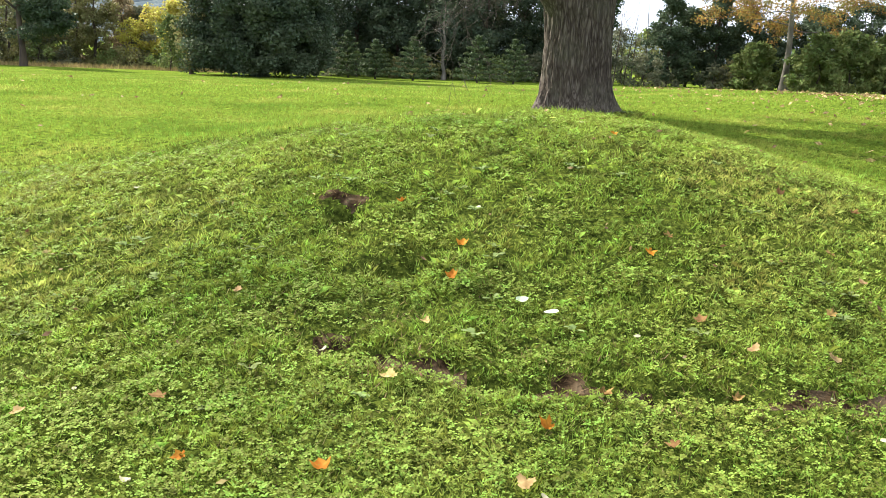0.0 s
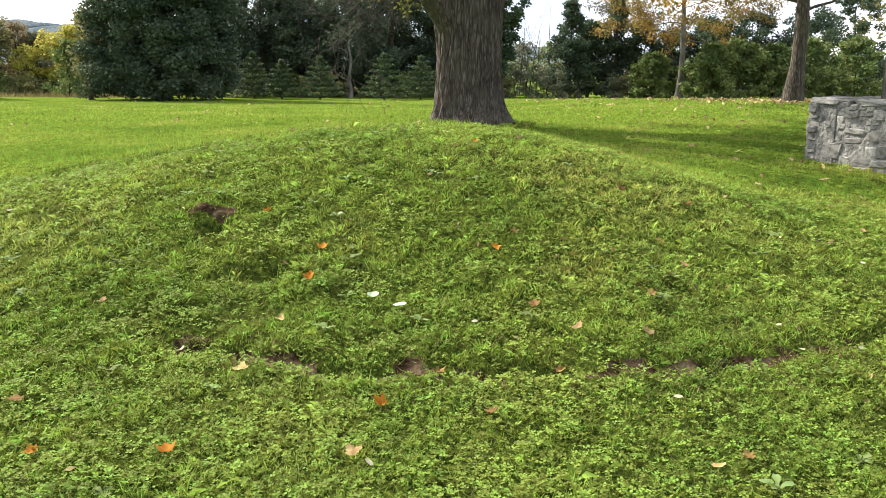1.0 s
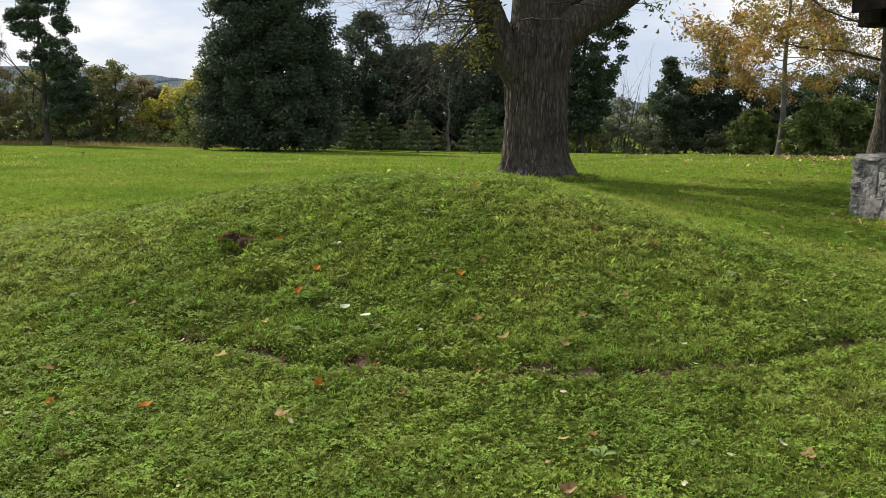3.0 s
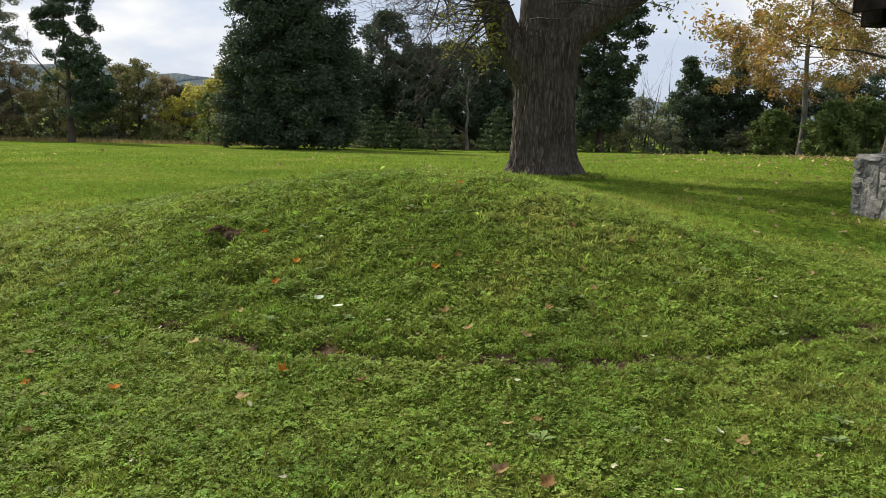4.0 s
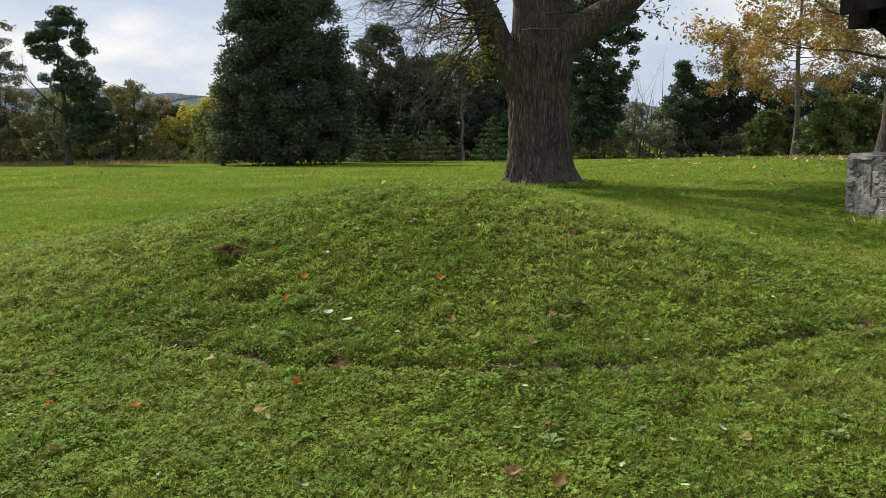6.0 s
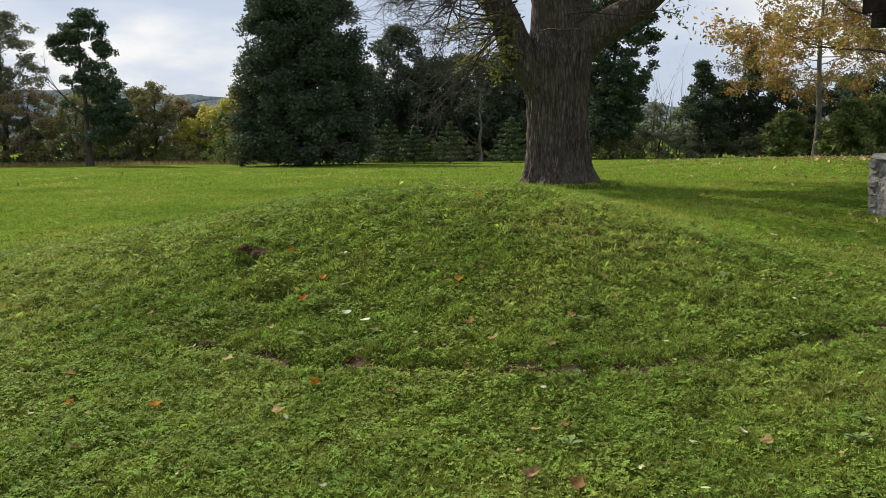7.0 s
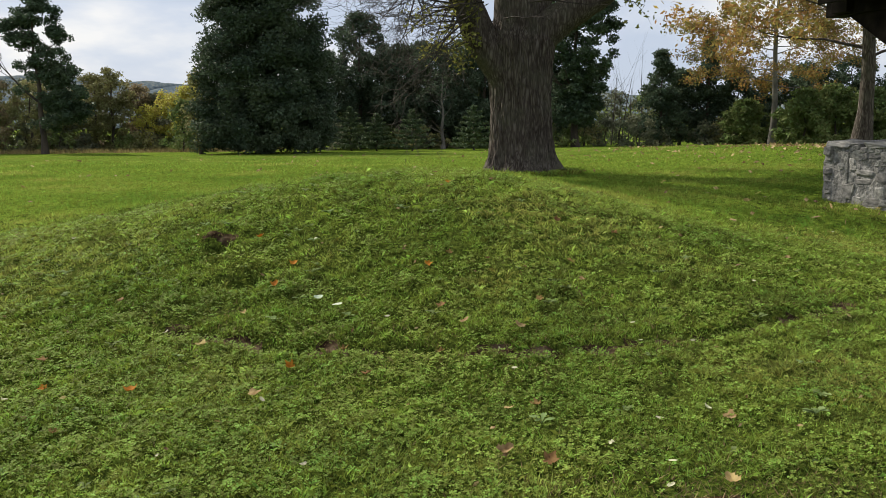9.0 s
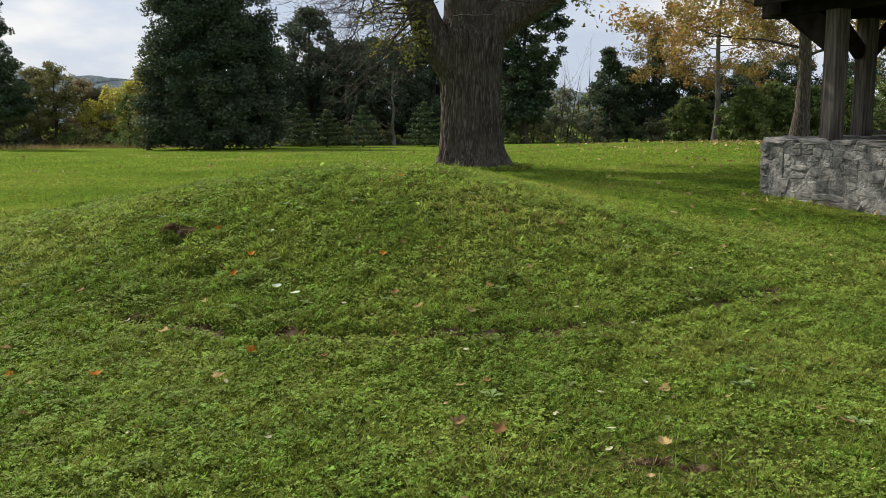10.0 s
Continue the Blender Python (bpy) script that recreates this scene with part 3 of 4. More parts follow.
c = np.concatenate([crown_centres(14, x + a, y + b, z + h - r * 0.45, z + h + r * 0.45, r * 0.85, oval, 0.25, 0.6) for a, b, r, h in clumps])
plain_tree("cedar_tree", "tall dark red cedar with open clumps and bare lower trunk", "tree", x, y, 9.4, 0.2, DARK_BARK, [(c, (0.4, 0.4, 0.3), 120, 0.095, CEDAR, "")], bare=9, lean=-0.03)
snag = Pile()
branch(snag, (x - 0.1, y - 0.2, z + 3.3), (-1, 0, 1.0), 3.4, 0.08, 2, 0.2, 0.1, 4)
tagged(new("bare_snag", snag.mesh("bare_snag", TWIG)), "bare dead limbs beside the red cedar", "branch")


def bushy(name, label, x, y, height, radius, material, size=0.13, clumps=46, per=42, profile=oval, low=0.1, bark=DARK_BARK, bare=3, spread=0.45, category="tree", shell=0.45, ragged=0.22, trunk_r=None):
    z = land_z(x, y)
    c = crown_centres(clumps, x, y, z + height * low, z + height * 0.96, radius, profile, ragged, shell)
    return plain_tree(name, label, category, x, y, height * 0.92, trunk_r or max(0.05, height * 0.02), bark, [(c, (spread, spread, spread * 0.7), per, size, material, "")], bare=bare)


bushy("deciduous_tree", "tall thin-leaved grey-green tree at the wood's edge", -34.2, 59, 11.3, 3.3, GREYGREEN, 0.085, 260, 130, egg, 0.1, bare=14)
bushy("deciduous_tree", "tall thin-leaved grey-green tree at the wood's edge", -38.5, 61, 12.5, 3.5, GREYGREEN, 0.085, 240, 130, egg, 0.08, bare=10)
for bx, by, h, r, mat, word in [(-31.5, 57.5, 5.6, 2.2, BROWNISH, "russet"), (-28.6, 58.5, 5.2, 2.0, OLIVE, "olive"), (-35.5, 56, 4.6, 2.2, BROWNISH, "russet"), (-27.0, 60.5, 4.8, 1.9, GREYGREEN, "grey-green"),
                               (-24.4, 59.5, 5.6, 1.5, OLIVE, "olive"), (-23.0, 59.0, 6.1, 1.35, OLIVE, "olive"), (-21.7, 60.5, 4.8, 1.3, BROWNISH, "russet"), (-20.6, 61, 4.2, 1.2, GREYGREEN, "grey-green"),
                               (-40, 57, 5.2, 2.4, OLIVE, "olive"), (-26, 62, 5.0, 1.9, BROWNISH, "russet"), (-30, 63, 6.0, 2.2, GREYGREEN, "grey-green")]:
    bushy("young_tree", f"hazy {word} autumn thicket tree at the wood's edge", bx, by, h, r, mat, 0.088, 80, 100, oval, 0.0, bare=4)
bushy("yellow_tree", "rounded yellow-green autumn tree at the lawn's far edge", -18.0, 59.2, 4.6, 2.0, YELLOW, 0.10, 90, 80, oval, 0.12, bare=4)
bushy("young_cedar", "small dark conical cedar at the lawn's far edge", -16.4, 54.0, 3.4, 1.3, SHRUB, 0.09, 60, 60, cone, 0.05, bare=0)
bushy("yellow_tree", "yellow-green autumn sapling beside the yellow tree", -20.3, 58.2, 3.2, 0.8, YELLOW, 0.09, 26, 50, oval, 0.2, bare=4)

# dark pines behind the big trunk
for px, py, h, r, low in [(-5.4, 59.5, 9.6, 2.2, 0.04), (-2.6, 58.5, 7.2, 2.6, 0.03), (0.6, 57.5, 7.0, 2.7, 0.03), (3.4, 58.5, 8.0, 2.7, 0.03), (-7.8, 57.5, 6.8, 2.3, 0.04), (5.9, 60.0, 9.0, 2.5, 0.04), (-3.8, 62.5, 7.6, 2.8, 0.03), (2.2, 63.0, 8.4, 2.8, 0.03), (-0.8, 62.0, 7.8, 2.8, 0.03), (7.6, 63.0, 7.0, 2.4, 0.03)]:
    bushy("pine_tree", "tall dark pine in the row behind the lawn", px, py, h, r, EVERGREEN, 0.11, 140, 110, egg, low, bare=5, spread=0.6)
for px, py, h, r in [(-1.2, 48.6, 2.3, 1.3), (2.4, 48.8, 2.5, 1.45), (-3.4, 49.6, 2.1, 1.2), (4.6, 50.0, 2.4, 1.3), (-5.2, 51.5, 2.6, 1.3)]:
    pz = land_z(px, py)
    tiers = []
    for k in range(8):
        u = k / 8
        for q in range(9 - k):
            turn = q * math.tau / (9 - k) + k * 0.7 + random.uniform(-0.2, 0.2)
            reach = r * (1 - u) ** 0.85 * random.uniform(0.8, 1.1)
            tiers += [(px + d * reach * math.cos(turn), py + d * reach * math.sin(turn), pz + 0.15 + h * (u + 0.09 * d)) for d in (0.35, 0.65, 0.95)]
    tiers += [(px, py, pz + h * (0.9 + 0.05 * k)) for k in range(3)]
    plain_tree("young_pine", "young green pine with layered boughs on the lawn's edge", "tree", px, py, h, 0.05, DARK_BARK, [(tiers, (0.17, 0.17, 0.09), 42, 0.065, PINE, "")])
# thin pale trunk among the pines
bushy("slim_tree", "slim pale-trunked tree with few leaves among the pines", 0.5, 53.4, 5.2, 1.1, EVERGREEN, 0.1, 16, 26, egg, 0.5, PALE_BARK, 8, trunk_r=0.13)

# dark cedar right behind the big trunk
x, y = 8.9, 52.9
z = land_z(x, y)
c = crown_centres(300, x, y, z + 1.5, z + 12.0, 2.5, plume, 0.10, 0.5)
plain_tree("cedar_tree", "tall dark cedar with a bare lower trunk", "tree", x, y, 10.5, 0.24, DARK_BARK, [(c, (0.5, 0.5, 0.36), 160, 0.105, CEDAR, "")], bare=8)
for px, py, h, r, mat, word in [(12.6, 66, 4.6, 1.6, GREYGREEN, "grey-green"), (14.6, 68, 4.3, 1.7, GREYGREEN, "grey-green"), (16.6, 67, 3.6, 1.4, OLIVE, "olive"), (10.6, 60, 3.4, 1.4, SHRUB, "dark green")]:
    bushy("young_tree", f"hazy {word} thicket tree in the gap", px, py, h, r, mat, 0.12, 40, 34, oval, 0.08, bare=7)
sapling = Pile()
for sx in (14.0, 14.5, 13.2, 15.3):
    branch(sapling, (sx, 64, land_z(sx, 64) - 0.1), (0.05, 0, 1), random.uniform(4.0, 5.6), 0.06, 2, 0.12, 0.2, 4)
tagged(new("bare_sapling", sapling.mesh("bare_sapling", TWIG)), "thin bare saplings in the gap of the treeline", "sapling")
for px, py, h, r, prof in [(15.2, 56.8, 6.4, 2.0, cone), (17.0, 58.5, 5.2, 1.6, egg), (18.6, 57.5, 7.4, 1.5, cone), (20.6, 57.5, 5.2, 2.0, egg), (22.8, 58, 4.8, 2.2, egg), (25.2, 57, 5.4, 2.3, egg), (28.5, 58, 6.0, 2.6, egg), (32, 57, 6.4, 2.6, egg), (36, 58, 7.4, 2.8, egg)]:
    bushy("cedar_tree", "dark irregular cedar at the lawn's far edge", px, py, h, r, CEDAR, 0.10, 100, 130, prof, 0.05, bare=6, spread=0.5, ragged=0.25)
for px, py, h, r in [(21.4, 48.0, 3.2, 1.5), (23.4, 48.6, 3.5, 1.7), (25.6, 48.8, 3.3, 1.7), (28.2, 49.5, 3.6, 1.8), (19.4, 52.5, 2.8, 1.4), (31.5, 50, 3.8, 2.0)]:
    bushy("evergreen_bush", "dense dark green rounded bush on the lawn's edge", px, py, h, r, SHRUB, 0.12, 90, 60, dome, 0.02, bare=0, spread=0.4, category="bush")
for px in np.arange(-44, 40, 1.5):
    py = 55.5 + 2.0 * math.sin(px * 1.3) + (3 if px < -14 else 0)
    h = random.uniform(1.0, 2.1)
    bushy("undergrowth_bush", "low tangled undergrowth bush at the wood's edge", float(px), py, h, random.uniform(1.1, 1.6), random.choice([SHRUB, OLIVE, GREYGREEN]), 0.1, 20, 40, dome, 0.0, bare=0, spread=0.38, category="bush")

gxs, gys = scatter(15000, -48, -11, 52.5, 62)
tagged(blades(gxs, gys, 0.32, 0.035, 0.7, DRY, "long_grass", 1, True), "long dry grass at the wood's edge", "grass")
# far wood behind, as one mass
c = np.concatenate([crown_centres(26, float(wx) + random.uniform(-1, 1), 74 + random.uniform(-3, 6), -3.5, random.uniform(2.0, 4.2), 3.2, oval, 0.2, 0.5) for wx in np.arange(-66, 66, 3.4)])
tagged(new("far_wood", leaf_cloud(c, (0.9, 0.9, 0.7), 40, 0.24, "far_wood", SHRUB)), "dim mixed wood beyond the treeline", "wood", kind="stuff")


# amber trees, thin autumn crowns
def amber_tree(label, x, y, height, radius, trunk_r, low, clumps, bark, lean=0.0, size=0.1):
    z = land_z(x, y)
    tree = tagged(new("amber_tree"), label, "tree")
    tree.location = (x, y, z)
    pile, tips = Pile(), []
    path = [Vector((lean * height * (i / 9) ** 1.3 + 0.08 * math.sin(i * 1.1), 0.08 * math.sin(i * 0.9 + 1), height * i / 9 - 0.08)) for i in range(10)]
    pile.add(tube(path, [trunk_r * (1.45 if i == 0 else 1 - 0.85 * i / 9) for i in range(10)], 10))
    for i in range(clumps):
        k = low + (1 - low) * (i + 0.5) / clumps
        at = path[0].lerp(path[-1], k) if lean == 0 else path[min(9, round(k * 9))]
        turn = i * 2.4 + random.uniform(-0.4, 0.4)
        branch(pile, at, (math.cos(turn), math.sin(turn), 0.12), radius * random.uniform(0.5, 0.8) * (1.15 - 0.5 * k), trunk_r * 0.24 * (1.15 - k), 2, 0.25, 0.0, 5, tips)
    child("trunk", pile.mesh("trunk", bark), tree)
    random.shuffle(tips)
    half = len(tips) // 2
    for some, material in ((tips[:half], AMBER), (tips[half:], OCHRE)):
        child("crown", leaf_cloud([tuple(p) for p in some], (0.5, 0.5, 0.36), 22, size, "crown", material), tree)
    return tree


amber_tree("pale-trunked autumn tree with thin amber and green leaves", 20.3, 50.0, 12.5, 5.1, 0.20, 0.28, 40, PALE_BARK, size=0.078)
amber_tree("stout autumn tree with thinning amber leaves, litter round its foot", 11.92, 20.8, 9.0, 4.4, 0.215, 0.24, 24, BARK, size=0.068)


# ---- the great tree ----
TX, TY = 2.64, 15.2
TZ = land_z(TX, TY)
great = tagged(new("great_tree"), "massive old tree with furrowed grey-brown bark and spreading limbs", "tree")
great.location = (TX, TY, TZ)


def furrows(turn, z, seed=0.0):
    """Relief of deep upright bark ridges, about 0 to 1."""
    wob = 0.5 * noise.noise(Vector((math.cos(turn) * 1.3, math.sin(turn) * 1.3, z * 0.9 + seed)))
    v = noise.noise(Vector((math.cos(turn + wob * 0.1) * 13, math.sin(turn + wob * 0.1) * 13, z * 1.7 + seed)))
    w = noise.noise(Vector((math.cos(turn) * 27, math.sin(turn) * 27, z * 4.5 + seed)))
    return 1 - abs(v) * 1.5 + 0.35 * w


def great_radius(z):
    flare = 0.20 * math.exp(-max(z, 0) / 0.22) + 0.06 * math.exp(-max(z, 0) / 0.9)
    swell = 0.05 * smooth01((z - 1.2) / 1.3)
    return 0.525 + flare + float(swell) - 0.16 * float(smooth01((z - 2.45) / 0.5))


rings, round_n = 130, 220
tv, tf = [], []
for i in range(rings):
    zz = -0.15 + 3.1 * i / (rings - 1)
    base_r = great_radius(zz)
    drift = 0.02 * zz
    for j in range(round_n):
        a = math.tau * j / round_n
        root = 0.13 * math.exp(-max(zz, 0) / 0.28) * (0.5 + 0.5 * math.cos(a * 5 + 0.8)) ** 2
        left_bulge = 0.08 * math.exp(-((zz - 2.35) / 0.5) ** 2) * max(0, math.cos(a - math.pi * 1.02)) ** 2
        right_bulge = 0.14 * math.exp(-((zz - 3.0) / 0.55) ** 2) * max(0, math.cos(a - 0.05)) ** 2
        r = base_r + root + left_bulge + right_bulge + 0.035 * noise.noise(Vector((math.cos(a) * 1.5, math.sin(a) * 1.5, zz * 0.8))) + 0.06 * furrows(a, zz)
        tv.append((r * math.cos(a) - drift, r * math.sin(a), zz))
    if i:
        tf += [((i - 1) * round_n + j, (i - 1) * round_n + (j + 1) % round_n, i * round_n + (j + 1) % round_n, i * round_n + j) for j in range(round_n)]
tv.append((-0.06, 0, 3.0))
tf += [((rings - 1) * round_n + j, (rings - 1) * round_n + (j + 1) % round_n, len(tv) - 1) for j in range(round_n)]
child("trunk", mesh_of("trunk", tv, tf, BARK), great, "furrowed grey-brown trunk flaring at its roots")


def thick_limb(points, radii, seed):
    """A stout limb with bark relief along a smooth path."""
    pts = [Vector(p) for p in points]
    path, rad = [], []
    for i in range(len(pts) - 1):
        a, b, c, d = pts[max(i - 1, 0)], pts[i], pts[i + 1], pts[min(i + 2, len(pts) - 1)]
        for s in range(10):
            t = s / 10
            path.append(0.5 * ((2 * b) + (c - a) * t + (2 * a - 5 * b + 4 * c - d) * t * t + (3 * b - a - 3 * c + d) * t**3))
            rad.append(radii[i] + (radii[i + 1] - radii[i]) * t)
    path.append(pts[-1])
    rad.append(radii[-1])
    verts, faces = tube(path, rad, 28)
    for k, v in enumerate(verts):
        i, j = divmod(k, 28)
        verts[k] = path[i] + (v - path[i]) * (0.93 + 0.10 * furrows(math.tau * j / 28, i * 0.12, seed))
    return verts, faces


STOUT_LIMBS = [
    ([(-0.12, -0.1, 1.5), (-0.48, -0.18, 2.1), (-0.82, -0.25, 2.6), (-1.13, -0.35, 3.3), (-2.0, -0.5, 4.8), (-2.9, -0.6, 6.6)], [0.33, 0.33, 0.32, 0.28, 0.18, 0.08]),
    ([(-0.1, 0, 2.8), (-0.15, 0, 3.6), (-0.3, 0.1, 5.0), (-0.2, 0.2, 7.0), (0.2, 0.3, 9.5)], [0.48, 0.40, 0.32, 0.22, 0.08]),
    ([(0.2, -0.05, 2.5), (0.65, -0.1, 2.9), (1.25, -0.15, 3.25), (1.9, -0.2, 3.75), (2.7, -0.2, 4.9), (3.3, -0.1, 6.6)], [0.36, 0.32, 0.28, 0.23, 0.16, 0.07]),
    ([(0.15, 0.2, 3.0), (0.5, 0.7, 3.9), (0.9, 1.5, 5.4), (1.1, 2.2, 7.4)], [0.34, 0.27, 0.18, 0.07]),
]
great_tips = []
for n, (points, radii) in enumerate(STOUT_LIMBS):
    pile, boughs = Pile(), Pile()
    pile.add(thick_limb(points, radii, n * 7.3))
    limb = child("limb", pile.mesh("limb", BARK), great)
    for _ in range(7):
        i = random.randint(3, len(points) - 1)
        p = Vector(points[i - 1]).lerp(Vector(points[i]), random.random())
        if p.z > 3.9:
            turn = random.uniform(0, math.tau)
            branch(boughs, p, (math.cos(turn), math.sin(turn), 0.45), random.uniform(1.8, 3.2), radii[i] * 0.45, 2, 0.2, 0.06, 5, great_tips)
    if boughs.verts:
        child("bough", boughs.mesh("bough", TWIG), limb, "bare grey-brown boughs")
# drooping bare twigs on the side away from the shelter
twigs, low_tips = Pile(), []
for k in range(46):
    s = random.random()
    start = Vector((-0.75 - 1.5 * s, -0.3 - 0.7 * random.random(), 2.9 + 1.2 * s + random.uniform(-0.2, 0.6)))
    branch(twigs, start, (-1.0 + random.uniform(-0.2, 1.0), random.uniform(-0.6, 0.5), random.uniform(-0.8, 0.3)), random.uniform(1.2, 2.1), 0.021, 3, 0.33, 0.02, 4, low_tips)
for k in range(5):
    branch(twigs, (-0.8 - 0.25 * k, -0.5, 2.9 + 0.3 * k), (-1.0, -0.1, -0.3 + 0.12 * k), 2.0, 0.018, 2, 0.3, 0.0, 4, low_tips)
branch(twigs, (0.1, -0.62, 3.2), (1, -0.3, -0.1), 1.4, 0.02, 1, 0.3, 0.0, 4)
branch(twigs, (1.3, -0.4, 3.2), (1, -0.1, 0.1), 1.0, 0.02, 1, 0.25, 0.0, 4, great_tips)
branch(twigs, (-0.4, -0.6, 2.9), (0.5, -0.4, 0.3), 0.9, 0.015, 1, 0.3, -0.05, 4)
child("twig", twigs.mesh("twig", TWIG), great, "bare drooping grey-brown twigs")
spots = [(-1.15, -0.6, 2.25), (-1.3, -0.65, 2.5), (-1.65, -0.6, 2.45), (-1.85, -0.6, 2.3), (-1.2, -0.55, 2.1), (-1.0, -0.7, 2.5), (-1.5, -0.6, 2.7), (-1.1, -0.7, 2.75), (-1.4, -0.6, 3.1), (-1.75, -0.6, 3.0), (-1.5, -0.5, 3.5), (-1.0, -0.8, 3.1), (-2.1, -0.6, 2.9)]
tagged(child("foliage", leaf_cloud(spots, (0.26, 0.26, 0.26), 46, 0.05, "foliage", FRESH), great, "yellowing leaves left on the lower twigs"), kind="stuff")
child("crown", leaf_cloud([tuple(p) for p in great_tips], (0.4, 0.4, 0.3), 5, 0.06, "crown", FRESH), great)
# the thinning crown overhead
canopy = crown_centres(420, 0.3, 0.0, 4.1, 9.5, 4.4, egg, 0.25, 0.6)
child("crown", leaf_cloud(canopy, (0.55, 0.55, 0.4), 60, 0.065, "crown", FRESH), great, "thinning yellow-green autumn leaves on the upper boughs")
# dead grass ring and leaves at the foot
gxs, gys = scatter(9000, TX - 1.5, TX + 1.5, TY - 1.4, TY + 0.6, lambda x, y: (np.hypot(x - TX, y - TY) < 1.15) * (np.hypot(x - TX, y - TY) > 0.6) * 1.0)
tagged(blades(gxs, gys, 0.10, 0.010, 1.0, GRASS, "tall_grass"), "longer uncut grass round the great trunk", "grass")


# ---- stone and timber shelter ----
CORNER = Vector((6.35, 10.0, 0))
U, N = Vector((0.316, -0.949, 0)), Vector((0.949, 0.316, 0))
WALL_TOP = 0.87


def shelter_at(s, n, z=0.0):
    return CORNER + U * s + N * n + Vector((0, 0, z))


def turned(s, n, z):
    """The pose in the shelter: x along the long wall, y inwards."""
    m = Matrix((U, N, Vector((0, 0, 1)))).transposed().to_4x4()
    m.translation = shelter_at(s, n, z)
    return m


STONES = []
for k in range(14):
    bm = bmesh.new()
    bmesh.ops.create_cube(bm, size=1.0)
    for v in bm.verts:
        v.co += Vector((random.uniform(-0.16, 0.16), random.uniform(-0.05, 0.05), random.uniform(-0.16, 0.16)))
    bmesh.ops.bevel(bm, geom=bm.edges[:], offset=0.17, segments=2, affect="EDGES", profile=0.55)
    for v in bm.verts:
        v.co += Vector((random.uniform(-0.02, 0.02), random.uniform(-0.06, 0.06), random.uniform(-0.02, 0.02)))
    me = bpy.data.meshes.new("stone")
    bm.to_mesh(me)
    bm.free()
    me.materials.append(STONE)
    STONES.append(me)


def stone_wall(name, label, length, to_world, inward, base):
    """A mortared core with rough stones set into its outer face and a cap."""
    wall = tagged(new(name), label, "wall", kind="structure")
    bm = bmesh.new()
    box_mesh(bm, (length, 0.40, WALL_TOP - 0.06 - base), to_world @ pose(length / 2, inward * 0.214, (WALL_TOP - 0.06 + base) / 2), 0.01)
    part("mortar", bm, MORTAR, wall)
    z = base + 0.02
    while z < WALL_TOP - 0.09:
        high = min(random.choice((0.07, 0.10, 0.13, 0.17)), WALL_TOP - 0.05 - z)
        s = random.uniform(-0.05, 0.02)
        while s < length:
            long = high * random.uniform(0.9, 2.1)
            rows_here = 2 if (high > 0.16 and random.random() < 0.3) else 1
            for r in range(rows_here):
                h = high / rows_here
                ob = child("stone", random.choice(STONES), wall)
                ob.matrix_world = to_world @ pose(s + long / 2, inward * (0.058 + random.uniform(0.0, 0.03)), z + h * (r + 0.5) + random.uniform(-0.02, 0.02), random.uniform(-3, 3), random.uniform(-9, 9), random.uniform(-3, 3)) @ Matrix.Diagonal((long * 1.12, 0.13, h * 1.14, 1))
            s += long
        z += high
    s = 0.0
    while s < length - 0.2:
        long = random.uniform(0.35, 0.7)
        ob = child("stone", random.choice(STONES), wall)
        ob.matrix_world = to_world @ pose(s + long / 2, inward * 0.22, WALL_TOP - 0.035, random.uniform(-2, 2), random.uniform(-1.5, 1.5), 0) @ Matrix.Diagonal((long * 0.99, 0.44, 0.08, 1))
        s += long
    return wall


stone_wall("wall_west", "rough grey fieldstone knee wall of the shelter", 4.0, turned(0, 0, 0), 1, -0.1)
north = turned(0, 0, 0) @ pose(0, 0, 0, 0, 0, 90)
stone_wall("wall_north", "rough grey fieldstone knee wall of the shelter", 4.2, north, -1, -0.1)

shelter = tagged(new("picnic_shelter"), "dark timber shelter roof on heavy weathered posts", "shelter")


def timber(name, size, m, material=DARK_TIMBER, bevel=0.012, label=""):
    bm = bmesh.new()
    box_mesh(bm, size, m, bevel)
    return part(name, bm, material, shelter, label)


def post(s, n, wide=0.21):
    timber("post", (wide, wide, 2.1), turned(s, n, WALL_TOP + 1.03), TIMBER, 0.015, "weathered square timber post")


for s, n in ((1.08, 0.16), (4.6, 0.16), (0.2, 1.61), (0.2, 4.0), (0.2, 5.8), (4.6, 5.8), (8.4, 0.16), (8.4, 5.8)):
    post(s, n)


def brace(s, n, along, foot=2.08, top=2.62, reach=0.62, deep=0.18):
    """A knee brace from a post up to the plate; along: its direction in the shelter."""
    d = U * along[0] + N * along[1]
    a, b = shelter_at(s, n, foot) + d * 0.12, shelter_at(s, n, top) + d * (0.12 + reach)
    way = b - a
    m = Matrix((way.normalized(), Vector((0, 0, 1)).cross(way).normalized(), way.normalized().cross(Vector((0, 0, 1)).cross(way).normalized()))).transposed().to_4x4()
    m.translation = (a + b) / 2
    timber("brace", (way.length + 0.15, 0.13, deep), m)


